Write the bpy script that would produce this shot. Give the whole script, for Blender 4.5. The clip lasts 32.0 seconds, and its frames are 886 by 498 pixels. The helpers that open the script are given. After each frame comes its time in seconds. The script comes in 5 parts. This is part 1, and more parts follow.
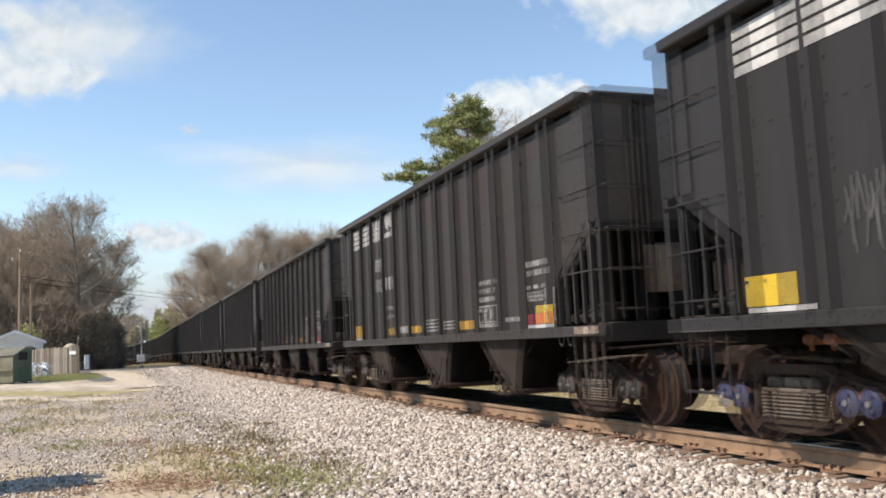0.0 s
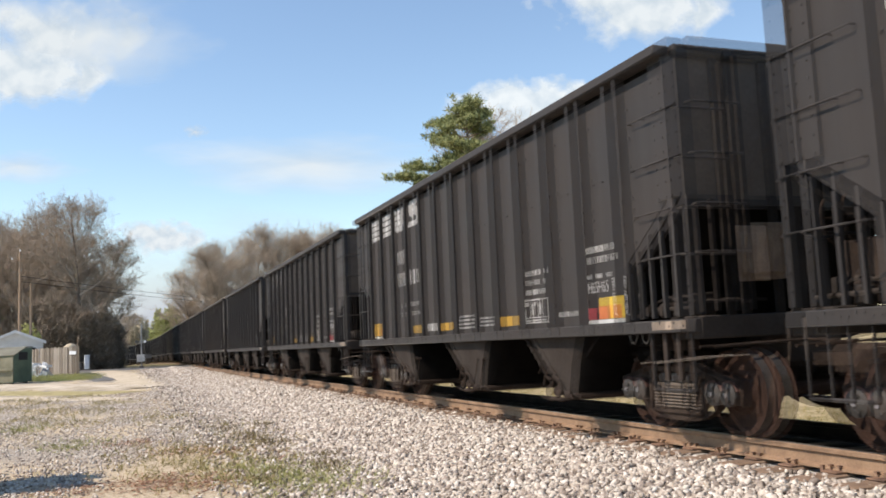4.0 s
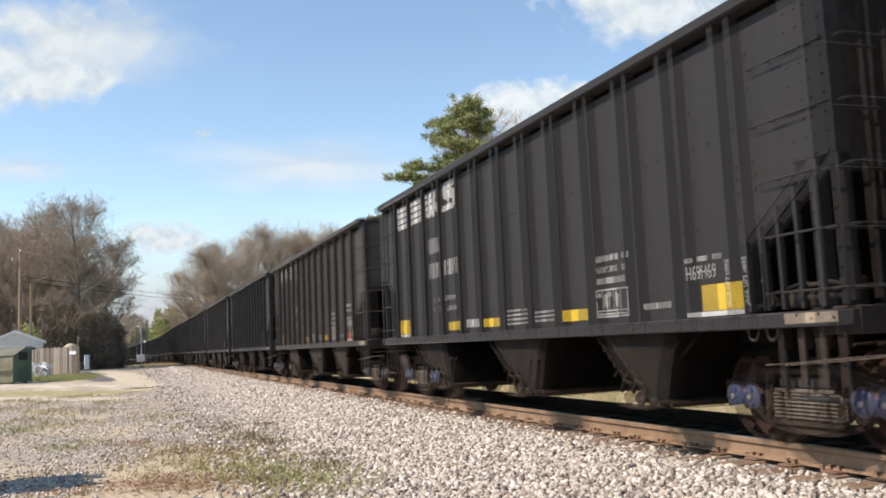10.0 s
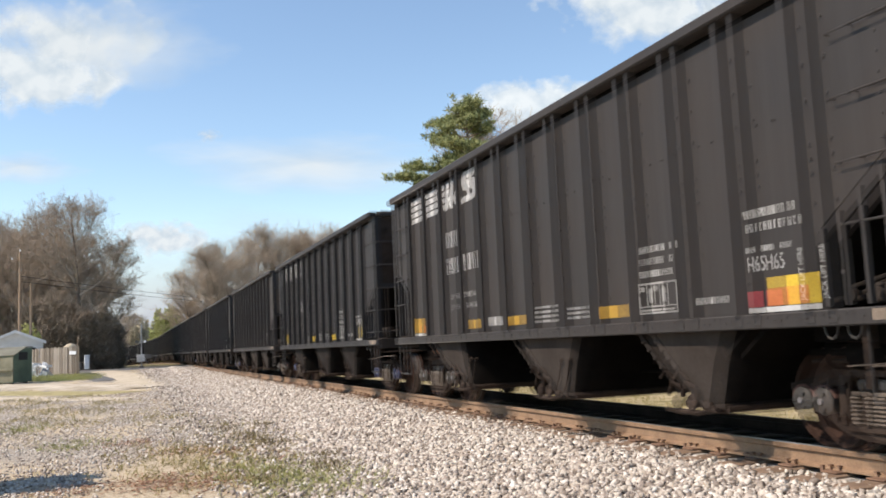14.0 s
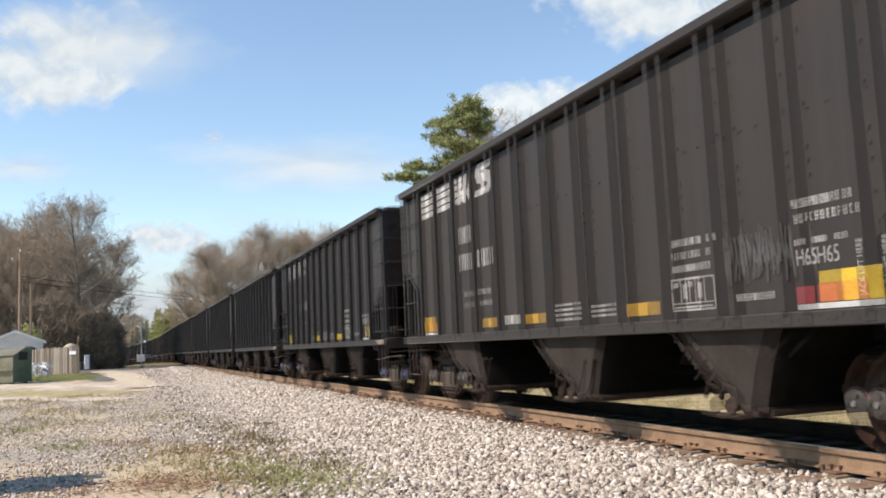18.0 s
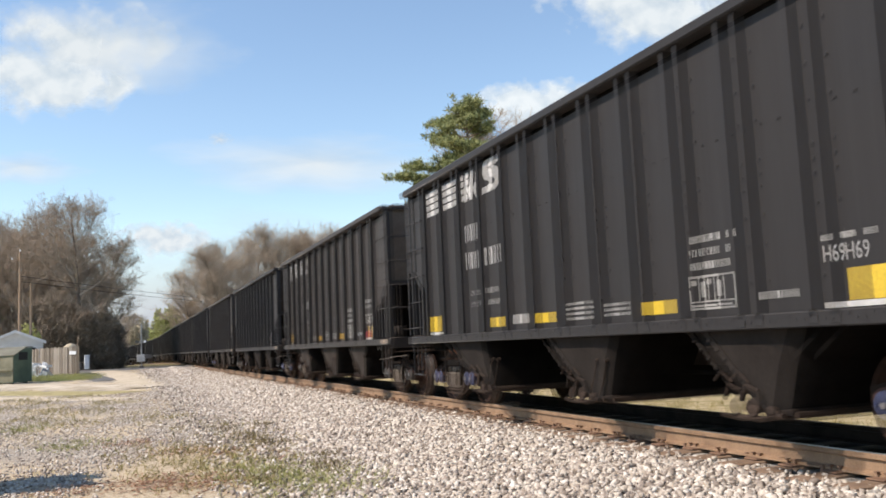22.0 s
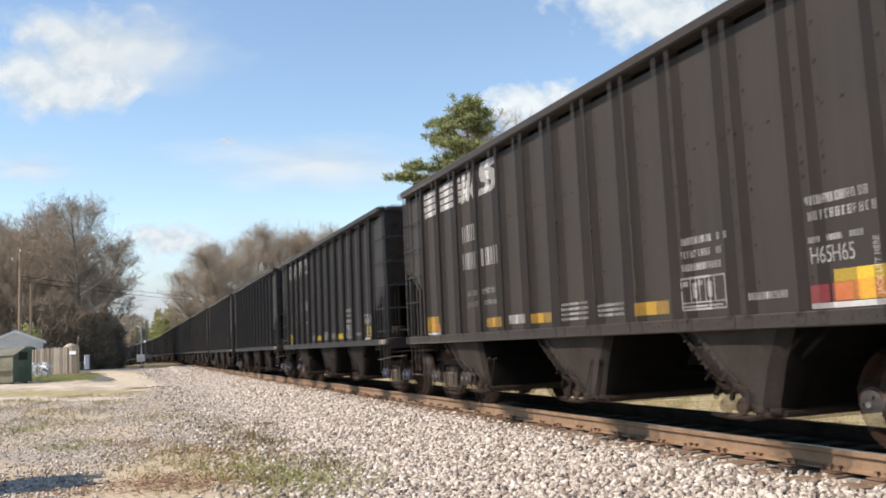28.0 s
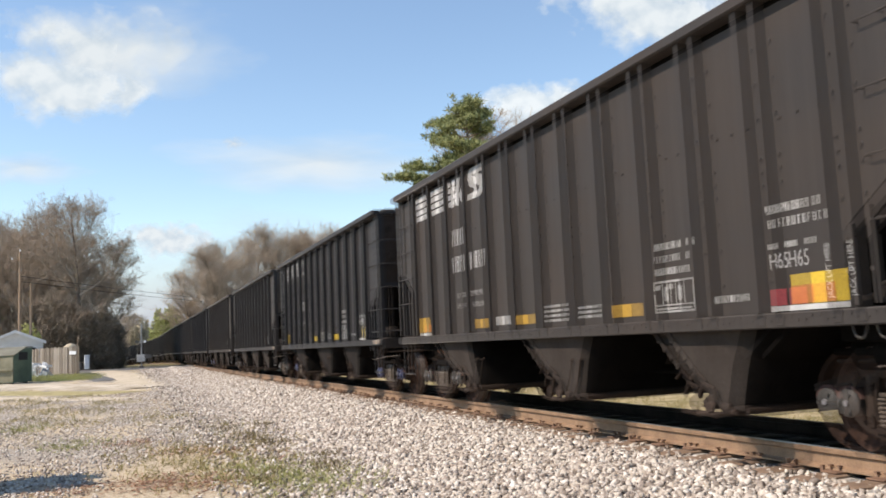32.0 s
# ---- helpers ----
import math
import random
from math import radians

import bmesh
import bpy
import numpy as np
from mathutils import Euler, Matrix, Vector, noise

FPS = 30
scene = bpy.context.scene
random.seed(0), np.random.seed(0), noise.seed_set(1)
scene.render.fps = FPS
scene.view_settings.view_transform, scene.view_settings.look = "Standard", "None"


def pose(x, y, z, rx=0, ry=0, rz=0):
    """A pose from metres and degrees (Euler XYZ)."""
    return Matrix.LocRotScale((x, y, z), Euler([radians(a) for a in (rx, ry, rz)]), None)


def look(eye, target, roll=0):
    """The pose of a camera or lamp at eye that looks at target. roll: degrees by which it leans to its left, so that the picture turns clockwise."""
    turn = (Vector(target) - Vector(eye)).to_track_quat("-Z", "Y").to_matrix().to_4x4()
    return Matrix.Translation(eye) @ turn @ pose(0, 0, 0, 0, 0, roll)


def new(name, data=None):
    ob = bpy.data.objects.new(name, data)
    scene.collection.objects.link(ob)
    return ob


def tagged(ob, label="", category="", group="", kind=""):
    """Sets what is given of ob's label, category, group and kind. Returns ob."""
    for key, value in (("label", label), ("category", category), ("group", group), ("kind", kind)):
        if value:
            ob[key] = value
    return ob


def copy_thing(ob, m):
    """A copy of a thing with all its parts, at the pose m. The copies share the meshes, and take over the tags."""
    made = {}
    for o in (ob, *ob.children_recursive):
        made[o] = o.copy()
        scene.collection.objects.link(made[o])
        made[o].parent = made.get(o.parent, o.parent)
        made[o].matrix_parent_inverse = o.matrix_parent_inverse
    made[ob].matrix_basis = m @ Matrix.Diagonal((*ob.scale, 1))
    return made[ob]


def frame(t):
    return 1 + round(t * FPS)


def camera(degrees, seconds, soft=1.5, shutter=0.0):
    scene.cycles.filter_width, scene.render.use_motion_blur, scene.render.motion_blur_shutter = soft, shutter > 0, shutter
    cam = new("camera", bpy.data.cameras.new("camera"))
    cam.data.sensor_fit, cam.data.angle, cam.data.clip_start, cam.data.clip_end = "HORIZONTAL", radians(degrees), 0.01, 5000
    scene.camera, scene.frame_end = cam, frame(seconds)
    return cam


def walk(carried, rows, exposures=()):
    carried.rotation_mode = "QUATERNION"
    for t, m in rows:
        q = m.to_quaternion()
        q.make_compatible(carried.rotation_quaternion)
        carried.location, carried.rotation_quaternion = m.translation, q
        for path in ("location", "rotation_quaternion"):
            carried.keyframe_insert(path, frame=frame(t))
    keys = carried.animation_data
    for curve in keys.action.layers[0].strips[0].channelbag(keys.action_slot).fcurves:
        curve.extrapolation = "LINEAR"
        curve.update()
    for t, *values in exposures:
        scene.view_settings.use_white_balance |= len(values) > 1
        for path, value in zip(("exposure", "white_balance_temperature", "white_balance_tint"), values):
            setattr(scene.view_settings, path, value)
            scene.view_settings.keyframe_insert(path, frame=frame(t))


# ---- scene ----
# ---- camera: it stands still beside the track ----
EYE = (0.0, 0.0, 1.22)
cam = camera(54.45, 32.0, soft=1.7, shutter=0.54)
# the film camera lays two short exposures, a sixtieth of a second apart, into each picture
curve = scene.render.motion_blur_shutter_curve
for k, (a, b) in enumerate(((0.0, 1.0), (0.07, 1.0), (0.075, 0.0), (0.925, 0.0), (0.93, 1.0), (1.0, 1.0))):
    points = curve.curves[0].points
    if k >= len(points):
        points.new(a, b)
    points[k].location, points[k].handle_type = (a, b), "VECTOR"
curve.update()
VIEW = look(EYE, (math.sin(0.35724) * math.cos(0.10700), math.cos(0.35724) * math.cos(0.10700), 1.22 + math.sin(0.10700)), roll=-2.613)
walk(cam, [(0.0, VIEW), (32.0, VIEW)], exposures=[(0.0, 0.65, 6800, 13), (32.0, 0.65, 6800, 13)])

# ---- world and sun ----
SUN = Vector((-0.66, -0.02, 0.75)).normalized()
world = bpy.data.worlds.new("sky")
scene.world = world
world.use_nodes = True
wn = world.node_tree.nodes
sky = wn.new("ShaderNodeTexSky")
sky.sky_type = "NISHITA"
sky.sun_disc = False
sky.sun_elevation = math.asin(SUN.z)
sky.sun_rotation = math.atan2(SUN.x, SUN.y)
sky.air_density, sky.dust_density, sky.ozone_density = 1.1, 0.0, 1.4
wn["Background"].inputs["Strength"].default_value = 0.124
# a touch of haze turns the blue towards cyan
haze = wn.new("ShaderNodeMix")
haze.data_type, haze.blend_type = "RGBA", "MULTIPLY"
haze.inputs["Factor"].default_value = 1.0
haze.inputs[7].default_value = (0.97, 1.015, 1.02, 1.0)
world.node_tree.links.new(sky.outputs[0], haze.inputs[6])
world.node_tree.links.new(haze.outputs[2], wn["Background"].inputs["Color"])
sun = new("sun", bpy.data.lights.new("sun", "SUN"))
sun.data.energy, sun.data.angle, sun.data.color = 3.6, radians(0.55), (1.0, 0.905, 0.785)
sun.matrix_world = look(SUN * 100, (0, 0, 0))

# ---- sizes of the plan ----
TRACK_X = 6.79
CAR = 14.0
RISE = 0.10  # running surface of the rails
HALF = 6.225


def bed(y):
    """The middle of the track at y metres up the line, and its heading in degrees."""
    far, dip = max(0.0, y - 130.0), max(0.0, y - 100.0)
    return Vector((TRACK_X - far * far / 1150.0, y, -0.00009 * dip * dip)), math.degrees(math.atan(far / 575.0))


def smooth(a, b, v):
    u = min(1.0, max(0.0, (v - a) / (b - a)))
    return u * u * (3 - 2 * u)


def land(x, y):
    """Height of the ground without the ballast."""
    near = -0.45 + 0.40 * smooth(36, 78, y)
    right = -0.95 + 0.75 * smooth(40, 90, y)
    base = near + (right - near) * smooth(7, 11, x)
    base -= 0.00009 * max(0.0, min(y, 400) - 100.0) ** 2 * smooth(-30, 0, x) * (1 - smooth(14, 40, x))
    if y < 30 and x < 3:
        base += 0.025 * noise.noise((x * 0.35, y * 0.35, 3.1)) + 0.012 * noise.noise((x * 1.3, y * 1.3, 0.0))
    return base


# ---- materials ----
def material(name, rough=0.8, metal=0.0, spec=0.4):
    m = bpy.data.materials.new(name)
    m.use_nodes = True
    b = m.node_tree.nodes["Principled BSDF"]
    b.inputs["Roughness"].default_value = rough
    b.inputs["Metallic"].default_value = metal
    b.inputs["Specular IOR Level"].default_value = spec
    return m, m.node_tree, b


def tex_noise(nt, scale, detail=4.0, rough=0.6, coords="Object", stretch=None):
    tc = nt.nodes.new("ShaderNodeTexCoord")
    n = nt.nodes.new("ShaderNodeTexNoise")
    n.inputs["Scale"].default_value, n.inputs["Detail"].default_value, n.inputs["Roughness"].default_value = scale, detail, rough
    out = tc.outputs[coords]
    if stretch:
        mp = nt.nodes.new("ShaderNodeMapping")
        mp.inputs["Scale"].default_value = stretch
        nt.links.new(out, mp.inputs[0])
        out = mp.outputs[0]
    nt.links.new(out, n.inputs["Vector"])
    return n.outputs["Fac"]


def ramp(nt, fac, stops):
    r = nt.nodes.new("ShaderNodeValToRGB")
    e = r.color_ramp.elements
    while len(e) < len(stops):
        e.new(0.5)
    for el, (p, c) in zip(e, stops):
        el.position, el.color = p, (*c, 1) if len(c) == 3 else c
    nt.links.new(fac, r.inputs[0])
    return r.outputs[0]


def mix(nt, fac, a, b, how="MIX"):
    m = nt.nodes.new("ShaderNodeMix")
    m.data_type, m.blend_type = "RGBA", how
    if isinstance(fac, float):
        m.inputs["Factor"].default_value = fac
    else:
        nt.links.new(fac, m.inputs["Factor"])
    for v, k in ((a, 6), (b, 7)):
        if isinstance(v, tuple):
            m.inputs[k].default_value = (*v, 1)
        else:
            nt.links.new(v, m.inputs[k])
    return m.outputs[2]


def bump(nt, b, height, strength, dist=0.02):
    n = nt.nodes.new("ShaderNodeBump")
    n.inputs["Strength"].default_value, n.inputs["Distance"].default_value = strength, dist
    nt.links.new(height, n.inputs["Height"])
    nt.links.new(n.outputs[0], b.inputs["Normal"])


def plain(name, a, b, scale=6.0, rough=0.8, metal=0.0, bumps=0.15, fine=40.0, spec=0.4):
    """A surface that varies between two colours, with a finer grain over it."""
    m, nt, bs = material(name, rough, metal, spec)
    big = ramp(nt, tex_noise(nt, scale, 5), [(0.35, a), (0.65, b)])
    grain = ramp(nt, tex_noise(nt, fine, 3), [(0.3, (0.75, 0.75, 0.75)), (0.7, (1.15, 1.15, 1.15))])
    nt.links.new(mix(nt, 0.6, big, grain, "MULTIPLY"), bs.inputs["Base Color"])
    bump(nt, bs, tex_noise(nt, fine, 3), bumps)
    return m


def car_paint(name, a, b, rust, amount):
    """Old black paint: streaks that run down, dust, a little rust."""
    m, nt, bs = material(name, 0.6, 0.0, 0.20)
    streak = tex_noise(nt, 1.0, 7, 0.7, stretch=(4.0, 7.0, 0.30))
    cloud = tex_noise(nt, 0.7, 4)
    base = ramp(nt, streak, [(0.3, a), (0.7, b)])
    base = mix(nt, ramp(nt, cloud, [(0.4, (0, 0, 0)), (0.75, (amount, amount, amount))]), base, rust)
    spots = tex_noise(nt, 9.0, 5, 0.7)
    base = mix(nt, ramp(nt, spots, [(0.66, (0, 0, 0)), (0.74, (0.55, 0.55, 0.55))]), base, rust)
    nt.links.new(base, bs.inputs["Base Color"])
    nt.links.new(ramp(nt, cloud, [(0.3, (0.50, 0.50, 0.50)), (0.7, (0.70, 0.70, 0.70))]), bs.inputs["Roughness"])
    # a faint warm sheen, strongest at grazing view angles
    bs.inputs["Sheen Weight"].default_value, bs.inputs["Sheen Roughness"].default_value = 0.12, 0.35
    bs.inputs["Sheen Tint"].default_value = (1.0, 0.93, 0.88, 1)
    bump(nt, bs, tex_noise(nt, 2.2, 3, stretch=(1, 1, 0.6)), 0.25, 0.02)
    return m


PAINT_OLD = car_paint("faded_black_paint", (0.0290, 0.0257, 0.0248), (0.0428, 0.0387, 0.0371), (0.056, 0.043, 0.036), 0.4)
PAINT_NEW = car_paint("black_paint", (0.0220, 0.0204, 0.0210), (0.0318, 0.0299, 0.0306), (0.034, 0.029, 0.027), 0.2)
PAINT_RUST = car_paint("rusty_black_paint", (0.0312, 0.0268, 0.0247), (0.0466, 0.0402, 0.0369), (0.058, 0.043, 0.034), 0.6)
HOPPER_GREY = plain("hopper_grime", (0.036, 0.029, 0.025), (0.060, 0.050, 0.044), 1.5, 0.8, 0, 0.1, 20, 0.06)
END_DUST = plain("dusty_brown_paint", (0.115, 0.090, 0.072), (0.17, 0.136, 0.110), 1.2, 0.85, 0, 0.1, 20, 0.08)
HOPPER_DARK = plain("hopper_black", (0.020, 0.0165, 0.015), (0.034, 0.029, 0.026), 1.5, 0.8, 0, 0.1, 20, 0.06)
GRIME = plain("truck_grime", (0.028, 0.020, 0.016), (0.054, 0.038, 0.030), 5, 0.85, 0, 0.15, 40, 0.12)
WHEEL_RUST = plain("wheel_rust", (0.034, 0.019, 0.014), (0.070, 0.037, 0.026), 4, 0.8, 0, 0.15, 40, 0.2)
# near-black that stands in for deep shade under and within the cars
SHADE_BLACK = plain("underbody_shade_black", (0.0045, 0.0040, 0.0037), (0.009, 0.0078, 0.007), 4, 0.95, 0, 0.2, 30, 0.04)
TREAD = plain("polished_tread", (0.14, 0.125, 0.11), (0.24, 0.215, 0.19), 8, 0.5, 0.8, 0.02)
WHITE = plain("stencil_white", (0.40, 0.39, 0.38), (0.60, 0.59, 0.575), 7, 0.7, 0, 0.03)
DUSTY = plain("dusty_stencil", (0.30, 0.29, 0.275), (0.43, 0.42, 0.40), 7, 0.8, 0, 0.03)
OLD_YELLOW = plain("aged_yellow", (0.33, 0.185, 0.03), (0.46, 0.28, 0.045), 5, 0.5, 0, 0.02)
YELLOW = plain("reflective_yellow", (0.52, 0.35, 0.03), (0.66, 0.46, 0.045), 5, 0.45, 0, 0.02)
FAINT = plain("faded_spray", (0.055, 0.053, 0.052), (0.095, 0.092, 0.09), 7, 0.8, 0, 0.03)
ORANGE = plain("reflective_orange", (0.55, 0.19, 0.03), (0.64, 0.25, 0.05), 5, 0.5, 0, 0.02)
RED = plain("red_panel", (0.27, 0.04, 0.05), (0.34, 0.06, 0.065), 5, 0.6, 0, 0.02)
BLUE = plain("blue_cap_paint", (0.042, 0.050, 0.105), (0.075, 0.085, 0.165), 9, 0.45)
SPRING_STEEL = plain("dusty_spring_steel", (0.085, 0.066, 0.053), (0.16, 0.13, 0.105), 6, 0.75)
CAP_HUB = plain("pale_hub", (0.22, 0.21, 0.22), (0.34, 0.33, 0.34), 20, 0.5)
ADAPTER_RUST = plain("red_brown_casting", (0.085, 0.045, 0.038), (0.14, 0.075, 0.062), 8, 0.8)
CAP_GREY = plain("cap_grey", (0.055, 0.05, 0.046), (0.10, 0.092, 0.085), 9, 0.6)
TAN_BOX = plain("tan_plate", (0.30, 0.23, 0.17), (0.38, 0.30, 0.23), 6, 0.8)
RAIL_RUST = plain("rail_rust", (0.20, 0.124, 0.077), (0.295, 0.192, 0.121), 3, 0.85, 0, 0.2)
RAIL_TOP = plain("rail_running_surface", (0.22, 0.19, 0.17), (0.34, 0.30, 0.27), 3, 0.4, 0.8, 0.02)
# dark copy of the rail rust, with the shade under the train painted in
RAIL_SHADED = plain("shaded_rail", (0.013, 0.010, 0.008), (0.030, 0.022, 0.017), 3, 0.9, 0, 0.2, 40, 0.15)
TIE_WOOD = plain("tie_wood", (0.15, 0.098, 0.066), (0.25, 0.170, 0.118), 3, 0.95, 0, 0.5, 30)
# inside the near rail the ties carry coal dust and the train's shade as colour
tnt = TIE_WOOD.node_tree
ttc, tsep, tmap = tnt.nodes.new("ShaderNodeTexCoord"), tnt.nodes.new("ShaderNodeSeparateXYZ"), tnt.nodes.new("ShaderNodeMapRange")
tnt.links.new(ttc.outputs["Object"], tsep.inputs[0])
tnt.links.new(tsep.outputs["X"], tmap.inputs["Value"])
tmap.inputs["From Min"].default_value, tmap.inputs["From Max"].default_value = -0.78, -0.62
tbase = tnt.nodes["Principled BSDF"].inputs["Base Color"]
tnt.links.new(mix(tnt, tmap.outputs[0], tbase.links[0].from_socket, (0.012, 0.010, 0.0085)), tbase)
SPIKE = plain("spike_rust", (0.13, 0.075, 0.05), (0.22, 0.13, 0.085), 9, 0.85)


# ---- mesh building ----
class Mesh:
    """Collects solids for one mesh."""

    def __init__(self):
        self.v, self.f = [], []

    def add(self, verts, faces):
        k = len(self.v)
        self.v += [tuple(v) for v in verts]
        self.f += [tuple(i + k for i in f) for f in faces]
        return self

    def box(self, x0, x1, y0, y1, z0, z1, m=None, cut=0.0):
        """A box, its edges cut off by cut metres."""
        c = Vector(((x0 + x1) / 2, (y0 + y1) / 2, (z0 + z1) / 2))
        h = Vector((abs(x1 - x0) / 2, abs(y1 - y0) / 2, abs(z1 - z0) / 2))
        if not cut:
            vs = [Vector((sx * h.x, sy * h.y, sz * h.z)) + c for sx in (-1, 1) for sy in (-1, 1) for sz in (-1, 1)]
            fs = [(0, 1, 3, 2), (4, 6, 7, 5), (0, 4, 5, 1), (2, 3, 7, 6), (0, 2, 6, 4), (1, 5, 7, 3)]
        else:
            vs, fs, at = [], [], {}
            for sx in (-1, 1):
                for sy in (-1, 1):
                    for sz in (-1, 1):
                        for ax in range(3):
                            q = [sx * (h.x - cut), sy * (h.y - cut), sz * (h.z - cut)]
                            q[ax] = (sx, sy, sz)[ax] * h[ax]
                            at[sx, sy, sz, ax] = len(vs)
                            vs.append(Vector(q) + c)
                        fs.append((at[sx, sy, sz, 0], at[sx, sy, sz, 1], at[sx, sy, sz, 2]))
            for s in (-1, 1):
                fs.append([at[s, a, b, 0] for a, b in ((-1, -1), (1, -1), (1, 1), (-1, 1))])
                fs.append([at[a, s, b, 1] for a, b in ((-1, -1), (1, -1), (1, 1), (-1, 1))])
                fs.append([at[a, b, s, 2] for a, b in ((-1, -1), (1, -1), (1, 1), (-1, 1))])
            for a in (-1, 1):
                for b in (-1, 1):
                    fs.append((at[a, b, -1, 0], at[a, b, 1, 0], at[a, b, 1, 1], at[a, b, -1, 1]))
                    fs.append((at[a, -1, b, 0], at[a, 1, b, 0], at[a, 1, b, 2], at[a, -1, b, 2]))
                    fs.append((at[-1, a, b, 1], at[1, a, b, 1], at[1, a, b, 2], at[-1, a, b, 2]))
        return self.add([m @ v for v in vs] if m else vs, fs)

    def tube(self, p, q, r0, r1=None, n=8, caps=True):
        p, q = Vector(p), Vector(q)
        r1 = r0 if r1 is None else r1
        d = (q - p).normalized()
        a = d.orthogonal().normalized()
        b = d.cross(a)
        vs = [c + (a * math.cos(6.28319 * i / n) + b * math.sin(6.28319 * i / n)) * r for c, r in ((p, r0), (q, r1)) for i in range(n)]
        fs = [(i, (i + 1) % n, n + (i + 1) % n, n + i) for i in range(n)]
        if caps:
            fs += [tuple(reversed(range(n))), tuple(range(n, 2 * n))]
        return self.add(vs, fs)

    def rod(self, pts, r, n=6):
        for p, q in zip(pts, pts[1:]):
            self.tube(p, q, r, n=n)
        return self

    def prism(self, outline, axis, a, b):
        """An outline (two coordinates a corner) drawn out along an axis from a to b."""
        def place(u, w, t):
            return {"x": (t, u, w), "y": (u, t, w), "z": (u, w, t)}[axis]
        n = len(outline)
        vs = [place(u, w, t) for t in (a, b) for u, w in outline]
        fs = [(i, (i + 1) % n, n + (i + 1) % n, n + i) for i in range(n)] + [tuple(reversed(range(n))), tuple(range(n, 2 * n))]
        return self.add(vs, fs)

    def turned(self, profile, centre, axis, n=20):
        """A profile of (along, radius) turned about an axis through centre."""
        vs, c = [], Vector(centre)
        for along, r in profile:
            for i in range(n):
                ca, sa = math.cos(6.28319 * i / n) * r, math.sin(6.28319 * i / n) * r
                vs.append(c + Vector({"x": (along, ca, sa), "y": (ca, along, sa), "z": (ca, sa, along)}[axis]))
        fs = [(k * n + i, k * n + (i + 1) % n, (k + 1) * n + (i + 1) % n, (k + 1) * n + i) for k in range(len(profile) - 1) for i in range(n)]
        fs += [tuple(range(n)), tuple(range((len(profile) - 1) * n, len(profile) * n))]
        return self.add(vs, fs)

    def data(self, name, mat, sharp=40):
        me = bpy.data.meshes.new(name)
        me.from_pydata(self.v, [], self.f)
        bm = bmesh.new()
        bm.from_mesh(me)
        bmesh.ops.recalc_face_normals(bm, faces=bm.faces)
        bm.to_mesh(me)
        bm.free()
        if sharp:
            me.shade_smooth()
            me.set_sharp_from_angle(angle=radians(sharp))
        me.materials.append(mat)
        return me


def part(name, mesh, mat, parent, label="", at=None, sharp=40):
    """Links a mesh as one object under a thing or a part."""
    ob = new(name, mesh if isinstance(mesh, bpy.types.Mesh) else mesh.data(name, mat, sharp))
    ob.parent = parent
    if at:
        ob.matrix_basis = at
    return tagged(ob, label)


def thing(name, label, category, group="", at=None, kind=""):
    ob = new(name)
    ob.empty_display_size = 0.2
    if at:
        ob.matrix_basis = at
    return tagged(ob, label, category, group, kind)


def solid(name, mesh, mat, label, category="", group="", kind="", at=None, sharp=40):
    ob = new(name, mesh if isinstance(mesh, bpy.types.Mesh) else mesh.data(name, mat, sharp))
    if at:
        ob.matrix_basis = at
    return tagged(ob, label, category, group, kind)


def raw(name, verts, faces, mat, flat=True):
    me = bpy.data.meshes.new(name)
    me.from_pydata(verts, [], faces)
    me.materials.append(mat)
    if not flat:
        me.shade_smooth()
    return me


def lettering(text, height, mat, squeeze=1.0):
    """A mesh of letters in the built-in font: x to the right, y up, about 3 mm thick."""
    cu = bpy.data.curves.new("letters", "FONT")
    cu.body, cu.size, cu.extrude = text, height / 0.72, 0.0015
    cu.resolution_u = 3
    ob = bpy.data.objects.new("letters", cu)
    scene.collection.objects.link(ob)
    me = bpy.data.meshes.new_from_object(ob.evaluated_get(bpy.context.evaluated_depsgraph_get()))
    bpy.data.objects.remove(ob)
    bpy.data.curves.remove(cu)
    for v in me.vertices:
        v.co.x *= squeeze
    me.materials.clear()
    me.materials.append(mat)
    return me


# ---- the hopper car: y runs along it, its leading end at -HALF, x = -1.54 is the side to the camera ----
SIDE = 1.54


def stencil_at(off, z, proud=0.004):
    """The pose of a marking off metres from the trailing corner: x to the right, y up, on the near side."""
    return Matrix(((0, 0, -1, -SIDE - proud), (-1, 0, 0, HALF - off), (0, 1, 0, z), (0, 0, 0, 1)))


def slab(w, h, skew=0.0, t=0.003):
    return Mesh().prism([(0, 0), (w, 0), (w + skew, h), (skew, h)], "z", 0, t)


def bars(rows, h, gap):
    """Lines of unreadable writing: each row a list of (start, width)."""
    m = Mesh()
    for k, row in enumerate(rows):
        for a, w in row:
            m.box(a, a + w, -k * (h + gap) - h, -k * (h + gap), 0, 0.003)
    return m


def worn_text(rows, h, gap, seed=1):
    """Writing too worn to read: each row a list of (start, width), filled with short strokes."""
    m, rnd = Mesh(), random.Random(seed)
    for k, row in enumerate(rows):
        top = -k * (h + gap)
        for a, w in row:
            x = a
            while x < a + w - 0.3 * h:
                c = h * rnd.choice((0.42, 0.5, 0.55))
                t = max(0.006, h * 0.17)
                m.box(x, x + t, top - h, top, 0, 0.003)
                if rnd.random() < 0.8:
                    m.box(x + c - t, x + c, top - h, top, 0, 0.003)
                for z in rnd.sample((0.0, 0.42, 0.83), 2):
                    m.box(x + t, x + c - t, top - z * h - t, top - z * h, 0, 0.003)
                x += c + 0.2 * h
    return m


